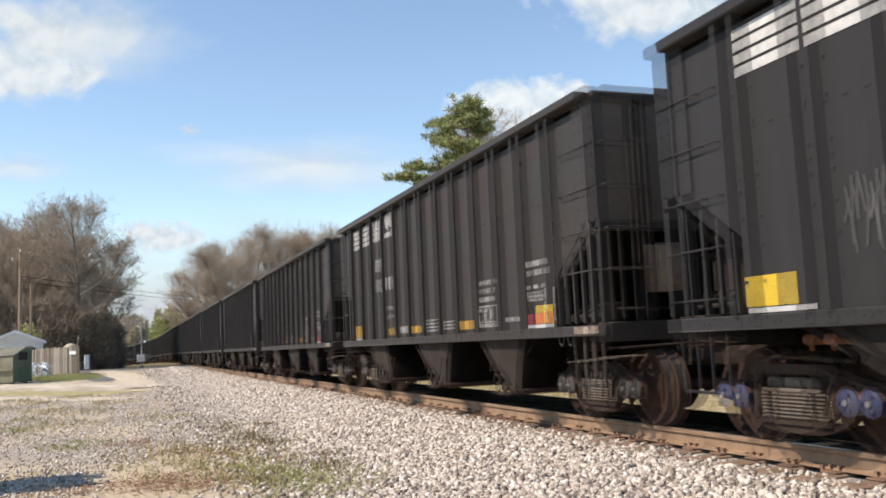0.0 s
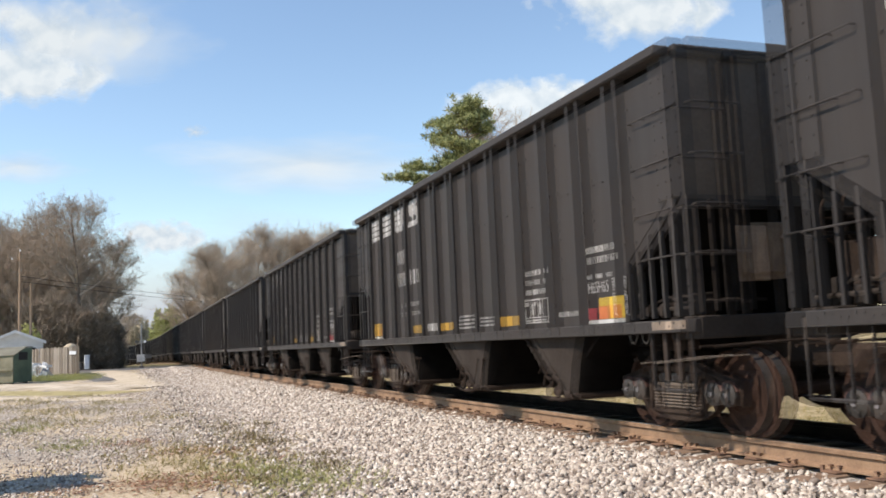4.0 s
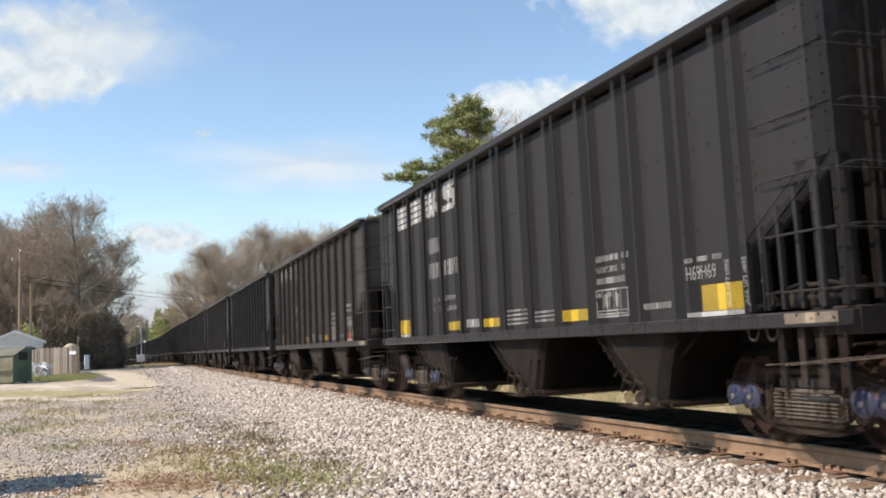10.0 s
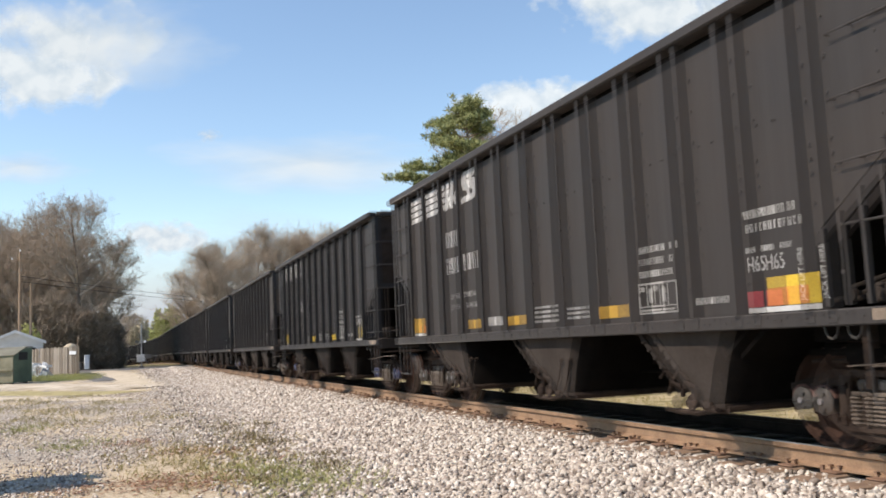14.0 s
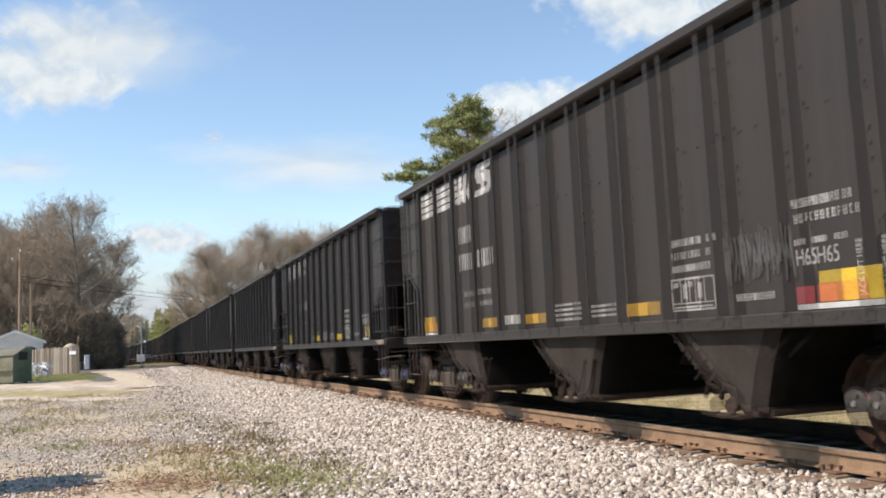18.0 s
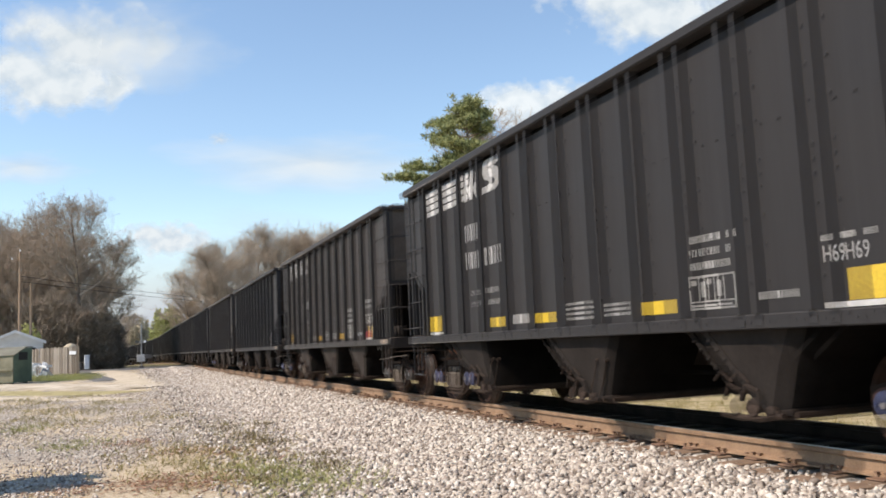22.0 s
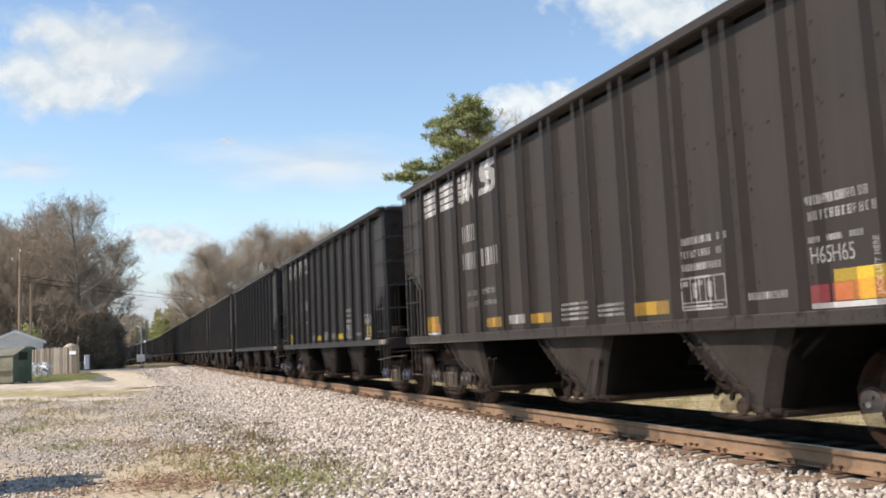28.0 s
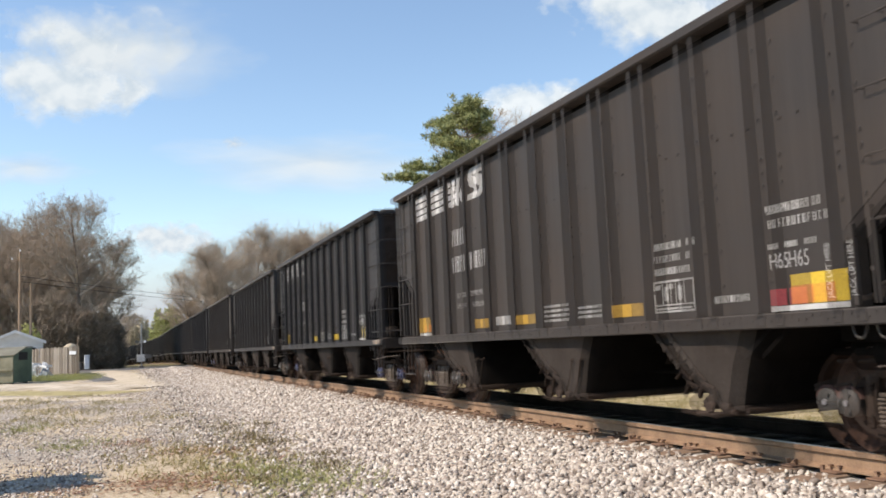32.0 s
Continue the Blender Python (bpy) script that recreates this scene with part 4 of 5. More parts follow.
def make_ties():
    rnd = random.Random(3)
    def tie_mesh(k):
        r = random.Random(k)
        m = Mesh().box(-1.30 - r.uniform(-0.04, 0.05), 1.30, -0.115, 0.115, -0.37, -0.205, cut=0.015)
        return m.data("tie", TIE_WOOD)
    kinds = [tie_mesh(k) for k in range(4)]
    plate = Mesh().box(-0.18, 0.18, -0.095, 0.095, -0.20, -0.183, cut=0.005)
    for sx in (-1, 1):
        for sy in (-0.05, 0.05):
            plate.tube((sx * 0.09, sy, -0.19), (sx * 0.09, sy, -0.145), 0.011, n=6)
            plate.box(sx * 0.09 - 0.022, sx * 0.09 + 0.022, sy - 0.016, sy + 0.016, -0.15, -0.135)
    plate = plate.data("tie_plate", SPIKE)
    anchor = Mesh().box(-0.10, 0.10, -0.012, 0.012, -0.215, -0.17).box(-0.105, -0.08, -0.02, 0.02, -0.20, -0.15).data("rail_anchor", SPIKE)
    y = -12.0
    k = 0
    while y < 132 and k < 290:
        c, turn = bed(y)
        t = part("tie", rnd.choice(kinds), None, BED, "", pose(c.x + rnd.uniform(-0.04, 0.04), y, c.z + RISE, 0, 0, turn + rnd.uniform(-1, 1)))
        if 2 < y < 34:
            part("tie_plate", plate, None, t, "", pose(-0.755, 0, 0))
            if k % 2:
                part("rail_anchor", anchor, None, t, "", pose(-0.755, 0.15, 0))
        y += 0.52
        k += 1


make_ties()


# ---- the train ----
def travel(t):
    """Metres that the train has gone by t seconds."""
    return CAR * (t + TRAVEL[0] * t + TRAVEL[1] * t * t + TRAVEL[2] * t ** 3)


TRAVEL = (0.03266, -0.00068553, 0.0)
FIRST = 21.3 - HALF  # middle of the car whose trailing corner stands 21.3 m up the line at the start

TYPES = [
    hopper_car(PAINT_OLD, False, "faded black steel coal hopper car with white and yellow markings", 1),
    hopper_car(PAINT_NEW, True, "black steel coal hopper car with blue bearing caps", 2),
    hopper_car(PAINT_RUST, False, "brownish black rusty coal hopper car with faded markings", 3),
]
NEWER = {-1, 10, 12, 15, 17, 19, 20, 21, 22, 24, 26, 29, 30, 33, 36, 38, 41, 45}
RUSTY = {7, 11, 28, 32, 35, 39, 44}
TRAIN = []
used = set()
for i in range(-1, 51):
    kind_of = 1 if i in NEWER else 2 if i in RUSTY else 0
    if kind_of in used:
        TRAIN.append((i, copy_thing(TYPES[kind_of], Matrix.Identity(4))))
    else:
        TRAIN.append((i, TYPES[kind_of]))
        used.add(kind_of)

# the last cars never come near: they keep only the parts that show from afar
SMALL = ("cap_plate", "adapter", "spring", "grab_iron", "end_brace", "hook", "hand_rod", "hanger", "rivet_row", "weight_stencil", "line_stencil", "dimension_stencil", "small_stencil", "capacity_stencil", "class_stencil", "jack_stencil", "door_gear", "flange", "patch_line", "end_post", "end_piping", "rusty_bracket", "brake_hanger", "bolster_end", "bearing_cap", "data_panel", "end_plate")
for i, car in TRAIN:
    if i > 37:
        for o in [o for o in car.children_recursive if o.name.split(".")[0] in SMALL]:
            bpy.data.objects.remove(o)

BY_INDEX = dict(TRAIN)
scribble(BY_INDEX[8], 9.62, 1.66, 0.60, 0.36, DUSTY, 81, 17)
scribble(BY_INDEX[6], 5.45, 1.70, 0.55, 0.38, DUSTY, 82, 14)
scribble(BY_INDEX[18], 9.70, 1.60, 0.90, 0.55, FAINT, 83, 34)
scribble(BY_INDEX[-1], 2.30, 1.75, 1.10, 0.75, FAINT, 84, 34)
scribble(BY_INDEX[13], 9.80, 1.64, 0.5, 0.48, FAINT, 85, 10)


# ---- trees ----
BARK = plain("bark", (0.13, 0.10, 0.075), (0.24, 0.19, 0.145), 3, 0.95, 0, 0.5, 20)
BOUGH = plain("bough_brown", (0.26, 0.215, 0.17), (0.40, 0.345, 0.285), 0.5, 0.9)
TWIG_BROWN = plain("twig_brown", (0.285, 0.22, 0.165), (0.43, 0.35, 0.275), 0.5, 0.9)
TWIG_GREY = plain("twig_grey", (0.39, 0.315, 0.24), (0.56, 0.47, 0.375), 0.5, 0.9)


def leaf_material(name, a, b):
    m, nt, bs = material(name, 0.7, 0, 0.3)
    g = nt.nodes.new("ShaderNodeNewGeometry")
    nt.links.new(ramp(nt, g.outputs["Random Per Island"], [(0.0, a), (1.0, b)]), bs.inputs["Base Color"])
    bs.inputs["Subsurface Weight"].default_value = 0.0
    return m


NEEDLE = leaf_material("pine_needles", (0.09, 0.115, 0.045), (0.42, 0.43, 0.19))
IVY = leaf_material("dark_evergreen", (0.085, 0.075, 0.045), (0.21, 0.18, 0.105))
SPRING = leaf_material("spring_leaves", (0.30, 0.31, 0.10), (0.54, 0.53, 0.23))
BROWN_LEAF = leaf_material("dry_leaves", (0.38, 0.32, 0.22), (0.60, 0.53, 0.39))
THICKET = leaf_material("thicket_twigs", (0.13, 0.102, 0.074), (0.30, 0.242, 0.18))


def grow(seed, height, spread_r, counts, lean=0.0, bare_to=0.2, upward=0.5):
    """The limbs of a tree: rows of (p, q, r0, r1, level)."""
    rnd = random.Random(seed)
    rows = []

    def limb(p, d, length, r, level):
        steps = (9, 5, 4, 2, 1)[level]
        spots = [p.copy()]
        for k in range(steps):
            d = (d + Vector((rnd.gauss(0, 1), rnd.gauss(0, 1), rnd.gauss(0, 1))) * (0.06, 0.16, 0.22, 0.3, 0.3)[level] + Vector((0, 0, 0.10 if level else 0.02))).normalized()
            q = p + d * (length / steps)
            rows.append((p.copy(), q.copy(), r * (1 - 0.85 * k / steps), r * (1 - 0.85 * (k + 1) / steps), level))
            p = q
            spots.append(p.copy())
        if level + 1 < len(counts) + 1 and level < 4 and counts[level]:
            for c in range(counts[level]):
                u = (bare_to + (1 - bare_to) * (c + rnd.random()) / counts[level]) if level == 0 else 0.15 + 0.85 * rnd.random()
                at = u * steps
                i = min(steps - 1, int(at))
                base = spots[i].lerp(spots[i + 1], at - i)
                turn = rnd.uniform(0, 6.283)
                out = Vector((math.cos(turn), math.sin(turn), 0))
                if level == 0:
                    prof = math.sin(math.pi * min(1.0, max(0.0, (u - bare_to) / (1 - bare_to)) * 0.86 + 0.14)) ** 0.7
                    nd = (out + Vector((0, 0, upward * (0.5 + u)))).normalized()
                    nl = spread_r * prof * rnd.uniform(0.9, 1.15)
                    nr = r * 0.42 * (1.1 - u)
                else:
                    axis = (spots[-1] - spots[0]).normalized()
                    nd = (axis * 0.75 + Vector((rnd.gauss(0, 1), rnd.gauss(0, 1), rnd.gauss(0, 1) + 0.25)).normalized() * 0.8).normalized()
                    nl = length * rnd.uniform(0.42, 0.74) * (1.15 - 0.45 * u)
                    nr = max(0.007, r * 0.42)
                limb(base, nd, nl, nr, level + 1)

    limb(Vector((0, 0, 0)), Vector((lean, 0, 1)).normalized(), height, height * 0.017 + 0.04, 0)
    return rows


def limbs_mesh(name, rows, mat, levels, thick=1.0):
    vs, fs = [], []
    for p, q, r0, r1, level in rows:
        if level not in levels:
            continue
        n = (9, 6, 4, 3, 3)[level]
        d = (q - p).normalized()
        a = d.orthogonal().normalized()
        b = d.cross(a)
        k = len(vs)
        for c, r in ((p, r0 * thick), (q, r1 * thick)):
            for i in range(n):
                vs.append(c + (a * math.cos(6.28319 * i / n) + b * math.sin(6.28319 * i / n)) * r)
        fs += [(k + i, k + (i + 1) % n, k + n + (i + 1) % n, k + n + i) for i in range(n)]
    return raw(name, vs, fs, mat, False)


def bare_tree(seed, height, radius, twig, counts=(20, 8, 8, 6), label="", at=None, **kw):
    rows = grow(seed, height, radius, counts, **kw)
    tree = thing("bare_tree", label or "leafless tree with a dense crown of brown twigs", "tree", at=at)
    part("trunk", limbs_mesh("trunk", rows, BARK, (0,)), BARK, tree)
    part("bough_crown", limbs_mesh("bough_crown", rows, BOUGH, (1, 2), 1.45), BOUGH, tree)
    part("twig_crown", limbs_mesh("twig_crown", rows, twig, (3, 4), 1.35), twig, tree)
    return tree


def tufts(spots, rng, blades, length, width, up=0.3):
    """Fans of thin leaves round each spot, as triangles."""
    spots = np.repeat(np.array(spots, float), blades, 0)
    n = len(spots)
    d = rng.standard_normal((n, 3)) + np.array([0, 0, up])
    d /= np.linalg.norm(d, axis=1)[:, None]
    w = np.cross(d, rng.standard_normal((n, 3)))
    w /= np.linalg.norm(w, axis=1)[:, None] + 1e-9
    ln = length * rng.uniform(0.6, 1.2, (n, 1))
    base = spots + rng.standard_normal((n, 3)) * length * 0.35
    v = np.stack([base - w * width, base + w * width, base + d * ln + w * width * 0.6, base + d * ln - w * width * 0.6], 1).reshape(-1, 3)
    f = np.arange(4 * n).reshape(-1, 4)
    return v.tolist(), f.tolist()


def pine_tree(seed, height, radius, at):
    rng = np.random.default_rng(seed)
    rnd = random.Random(seed)
    tree = thing("pine_tree", "tall sunlit pine with ragged yellow-green needle clumps", "tree", at=at)
    wood, spots = Mesh(), []
    wood.tube((0, 0, 0), (0.2, 0, height * 0.5), 0.32, 0.22, 10).tube((0.2, 0, height * 0.5), (0, 0.1, height * 0.97), 0.22, 0.03, 8)
    part("trunk", wood, BARK, tree)
    limbs = Mesh()
    for k in range(58):
        u = 0.36 + 0.62 * (k + rnd.random()) / 58
        turn = k * 2.4 + rnd.uniform(-0.5, 0.5)
        reach = radius * (1.08 - u) ** 0.68 * rnd.uniform(0.55, 1.1) * (1.0 - 0.30 * math.cos(turn - 0.35)) * (0.78 + 0.22 * math.sin(turn * 3 + u * 9)) * 1.2
        p = Vector((0.1, 0, height * u * 0.97))
        q = p + Vector((math.cos(turn) * reach, math.sin(turn) * reach, reach * rnd.uniform(0.02, 0.30)))
        limbs.tube(p, q, 0.07, 0.015, 5)
        # flat pads of needles towards the limb's end
        for c in range(2 + int(reach * 0.95)):
            v = rnd.uniform(0.45, 1.0)
            pad = p.lerp(q, v) + Vector((rnd.gauss(0, 0.35), rnd.gauss(0, 0.35), rnd.gauss(0.1, 0.1)))
            for d in range(9):
                spots.append(pad + Vector((rnd.gauss(0, 0.34), rnd.gauss(0, 0.34), rnd.gauss(0.05, 0.09))))
    for c in range(30):
        spots.append(Vector((rnd.gauss(0, 0.5), rnd.gauss(0, 0.5), height * rnd.uniform(0.93, 1.0))))
    part("limb_crown", limbs, BARK, tree)
    vs, fs = tufts(spots, rng, 34, 0.30, 0.026, 0.8)
    part("crown", raw("crown", vs, fs, NEEDLE), NEEDLE, tree)
    return tree


def bush(name, seed, size, n, mat, label, at, leaf=0.16, blades=14, category="bush", thin=0.35):
    """A shrub: stems and a ragged crown of small leaves."""
    rng = np.random.default_rng(seed)
    ob = thing(name, label, category, at=at)
    stems, spots = Mesh(), []
    for k in range(9):
        a = k * 2.4
        top = Vector((math.cos(a) * size[0] * 0.6, math.sin(a) * size[1] * 0.6, size[2] * rng.uniform(0.55, 0.9)))
        stems.rod([(0.1 * math.cos(a), 0.1 * math.sin(a), -0.05), top * 0.5 + Vector((0, 0, 0.1)), top], 0.04, 5)
    part("stems", stems, BARK, ob)
    lumps = [(rng.uniform(-0.7, 0.7) * size[0], rng.uniform(-0.7, 0.7) * size[1], rng.uniform(0.15, 0.85) * size[2], rng.uniform(0.22, 0.42)) for _ in range(26)]
    for k in range(n):
        x, y, z, r = lumps[k % 26]
        d = rng.standard_normal(3)
        d *= r * rng.uniform(0.5, 1.05) / np.linalg.norm(d)
        spots.append((x + d[0] * size[0], y + d[1] * size[1], max(0.05, z + d[2] * size[2] * 0.7)))
    vs, fs = tufts(spots, rng, blades, leaf, leaf * thin, 0.2)
    part("crown", raw("crown", vs, fs, mat), mat, ob)
    return ob


def set_trees():
    on = lambda x, y, rz=0: pose(x, y, land(x, y) - 0.1, 0, 0, rz)
    a = bare_tree(11, 16.6, 5.6, TWIG_BROWN, (36, 10, 7, 5), at=on(-3.6, 93), bare_to=0.12, upward=0.75)
    b = bare_tree(12, 14.0, 4.6, TWIG_BROWN, (30, 10, 7, 5), at=on(-8.6, 96), bare_to=0.14, upward=0.8)
    c = bare_tree(13, 15.5, 5.2, TWIG_GREY, (34, 10, 7, 5), label="leafless tree with a pale brown rounded crown", at=on(17.0, 112), bare_to=0.15, upward=0.8)
    for src, x, y, turn, k in ((b, -13.5, 99, 70, 1.0), (b, -7.8, 100, 150, 1.14), (b, -10.6, 103, 20, 1.16), (b, -15.5, 103, 330, 1.1), (c, 20.2, 112, 75, 1.06), (c, 22.4, 111, 215, 1.03), (b, -6.0, 102, 200, 1.0), (a, -17, 108, 120, 0.95), (b, -11.5, 110, 300, 1.1),
                               (c, 11.5, 108, 90, 0.85), (c, 26, 116, 300, 0.95), (c, 8.3, 112, 20, 0.72), (c, 10.2, 115, 140, 0.86), (c, 13.6, 111, 60, 0.92), (c, 19.2, 110, 280, 1.0), (c, 24.0, 111, 10, 1.0), (b, -2.7, 97, 250, 0.95), (c, 31, 112, 45, 0.95), (c, 30.2, 66, 100, 1.24), (c, -2.6, 272, 40, 1.0), (c, 0.6, 264, 190, 0.96), (c, 3.6, 276, 80, 1.0), (c, -5.0, 290, 130, 1.05)):
        t = copy_thing(src, on(x, y, turn))
        t.scale = (k, k, k)
    pine_tree(21, 20.65, 8.0, on(24.8, 60))
    e = pine_tree(22, 15.0, 4.0, on(-14.4, 102))
    tagged(e, "dark green pine among bare trees")
    bush("thicket", 31, (2.4, 1.6, 5.8), 2100, THICKET, "dark brown twiggy thicket below bare trees", on(-3.15, 91), 0.55, 16, thin=0.035)
    bush("thicket", 38, (2.4, 1.6, 6.4), 2100, THICKET, "dark brown twiggy thicket below bare trees", on(-6.0, 91.5), 0.55, 16, thin=0.035)
    bush("thicket", 39, (1.5, 1.3, 5.4), 1500, THICKET, "dark brown twiggy thicket beside the road", on(-1.5, 93.5), 0.55, 16, thin=0.035)
    bush("thicket", 32, (2.4, 1.6, 5.6), 2000, THICKET, "dark brown thicket behind the fence", on(-8.2, 95), 0.55, 16, thin=0.035)
    bush("thicket", 33, (2.2, 1.8, 5.4), 1900, THICKET, "dark brown thicket beside the track", on(-10.6, 97), 0.55, 16, thin=0.035)
    bush("flowering_bush", 34, (0.9, 0.8, 4.2), 420, SPRING, "yellow-green spring bush behind the shed", on(-7.6, 82), 0.16)
    bush("spring_tree", 35, (3.8, 3.0, 12.3), 2300, SPRING, "small tree in fresh yellow-green leaf", on(8.4, 200), 0.28, category="tree")
    bush("spring_tree", 36, (5.0, 4.0, 11.5), 2200, BROWN_LEAF, "distant tree in brownish bud", on(2.0, 292), 0.4, category="tree")
    far = [(-26, 125, 12), (-36, 135, 14), (-20, 150, 13), (6, 262, 13), (13, 250, 13), (24, 220, 14), (36, 180, 14), (48, 150, 13), (-8, 232, 13)]
    for k, (x, y, h) in enumerate(far):
        bush("distant_tree", 40 + k, (5.5, 4.0, h), 1500, BROWN_LEAF, "distant brownish tree at the wood's edge", on(x, y), 0.45, category="tree")


set_trees()

# ---- the yard across the lot ----
# lighter tone for the dumpster's front: sunlight on that side put into the colour
SUNLIT_OLIVE = plain("dumpster_sunlit_olive", (0.17, 0.16, 0.105), (0.25, 0.235, 0.165), 1.2, 0.7, 0, 0.1)
GALV = plain("galvanised_grey", (0.30, 0.30, 0.30), (0.42, 0.42, 0.41), 3, 0.6)
GREEN = plain("dumpster_green", (0.065, 0.105, 0.07), (0.11, 0.155, 0.105), 1.5, 0.6, 0, 0.1)
GREEN_LID = plain("dumpster_lid", (0.14, 0.13, 0.09), (0.20, 0.19, 0.14), 1.5, 0.7)
SANDY = plain("sand", (0.44, 0.365, 0.26), (0.60, 0.51, 0.38), 1.5, 0.95, 0, 0.4)
DARK = plain("dark_opening", (0.012, 0.012, 0.012), (0.02, 0.02, 0.02), 3, 0.8)
SHED_WHITE = plain("white_siding", (0.66, 0.68, 0.70), (0.80, 0.81, 0.82), 1, 0.6, 0, 0.05)
SHED_WALL = plain("aged_siding", (0.55, 0.56, 0.56), (0.70, 0.71, 0.71), 1, 0.7, 0, 0.1)
METAL_ROOF = plain("metal_roof", (0.62, 0.65, 0.69), (0.76, 0.78, 0.80), 1, 0.35, 0.3, 0.05)
FENCE_WOOD, fnt, fbs = material("weathered_fence", 0.9, 0, 0.3)
finfo = fnt.nodes.new("ShaderNodeObjectInfo")
fcol = ramp(fnt, finfo.outputs["Random"], [(0.0, (0.115, 0.095, 0.075)), (0.4, (0.25, 0.215, 0.175)), (1.0, (0.40, 0.36, 0.31))])
fnt.links.new(mix(fnt, 0.8, fcol, ramp(fnt, tex_noise(fnt, 3.0, 5, 0.7, stretch=(3, 3, 0.4)), [(0.3, (0.55, 0.53, 0.5)), (0.7, (1.2, 1.2, 1.2))]), "MULTIPLY"), fbs.inputs["Base Color"])
PALE_METAL = plain("pale_metal", (0.66, 0.66, 0.67), (0.82, 0.82, 0.82), 3, 0.5)
POLE_WOOD = plain("pole_wood", (0.24, 0.165, 0.11), (0.36, 0.255, 0.175), 1, 0.9)
ASPHALT = plain("worn_asphalt", (0.10, 0.096, 0.090), (0.17, 0.162, 0.15), 2, 0.9)
DRIVE, gnt, gbs = material("pale_gravel_road", 0.95, 0, 0.1)
gcol = ramp(gnt, tex_noise(gnt, 0.7, 6, 0.7), [(0.34, (0.33, 0.27, 0.19)), (0.5, (0.52, 0.45, 0.35)), (0.66, (0.70, 0.63, 0.52))])
gnt.links.new(mix(gnt, 0.8, gcol, ramp(gnt, tex_noise(gnt, 9.0, 5, 0.75), [(0.3, (0.6, 0.58, 0.55)), (0.7, (1.2, 1.2, 1.2))]), "MULTIPLY"), gbs.inputs["Base Color"])
bump(gnt, gbs, tex_noise(gnt, 9.0, 5, 0.75), 0.5, 0.05)
VERGE = plain("dry_verge", (0.26, 0.22, 0.09), (0.44, 0.37, 0.18), 2, 0.95, 0, 0.5)
LAWN = plain("spring_grass", (0.10, 0.13, 0.03), (0.24, 0.25, 0.08), 2, 0.95, 0, 0.6)


def strip(name, line, width, mat, label, category, lift=0.03):
    """A thin sheet along a line of (x, y), that follows the ground."""
    vs, fs = [], []
    pts = []
    for (x0, y0), (x1, y1) in zip(line, line[1:]):
        k = max(2, int(math.hypot(x1 - x0, y1 - y0) / 0.6))
        pts += [(x0 + (x1 - x0) * i / k, y0 + (y1 - y0) * i / k) for i in range(k)]
    pts.append(line[-1])
    for i, (x, y) in enumerate(pts):
        a, b = pts[max(0, i - 1)], pts[min(len(pts) - 1, i + 1)]
        d = Vector((b[0] - a[0], b[1] - a[1])).normalized()
        nrm = Vector((-d.y, d.x))
        wob = 0.3 * noise.noise((x * 0.4, y * 0.4, 5)) + 0.3 * noise.noise((x * 1.7, y * 1.7, 2)) + 0.15 * noise.noise((x * 6, y * 6, 1))
        for u in (-1, -0.5, 0, 0.5, 1):
            px, py = x + nrm.x * (width / 2 + wob) * u, y + nrm.y * (width / 2 + wob) * u
            vs.append((px, py, land(px, py) + lift * (1 - 0.8 * u * u)))
    for j in range(len(pts) - 1):
        fs += [(j * 5 + i, j * 5 + i + 1, j * 5 + i + 6, j * 5 + i + 5) for i in range(4)]
    return solid(name, raw(name, vs, fs, mat, False), None, label, category, kind="structure")


strip("road", [(-60, 84), (-22, 70), (-7.2, 58), (-2.5, 51.7), (0.2, 48), (1.5, 46.0)], 4.3, DRIVE, "pale gravel driveway across the lot", "road", 0.05)
strip("sandy_lane", [(1.0, 46.5), (0.9, 52), (0.5, 58), (-0.2, 66), (-1.2, 76), (-1.8, 85)], 2.5, SANDY, "sandy lane that climbs to the crossing", "road", 0.045)
# the berm's shadow, laid down as a dark sheet in the asphalt colour
strip("apron", [(-0.9, 57), (-1.9, 66), (-3.1, 78), (-3.4, 84)], 1.5, ASPHALT, "dark strip painted as the berm's shadow beside the lane", "road", 0.035)
strip("crossing", [(-30, 92), (-6, 88.5), (1, 86.5), (4.2, 86), (16, 84), (40, 80)], 7.0, ASPHALT, "worn grey asphalt road over the track", "road", 0.12)
strip("worn_track", [(-14, 53), (-5.1, 43), (-1.7, 38.8), (0.2, 36.5)], 1.9, SANDY, "bare sandy wheel track over the lot", "track", 0.02)
strip("verge", [(-14, 59), (-5.9, 48.7), (-2.0, 44.0), (0.2, 41.5)], 2.6, VERGE, "dry yellowish grass verge along the driveway", "grass", 0.03)
strip("lawn", [(-8, 70), (-4.7, 66), (-2.2, 61.5)], 4.0, LAWN, "short green grass before the fence", "grass", 0.04)


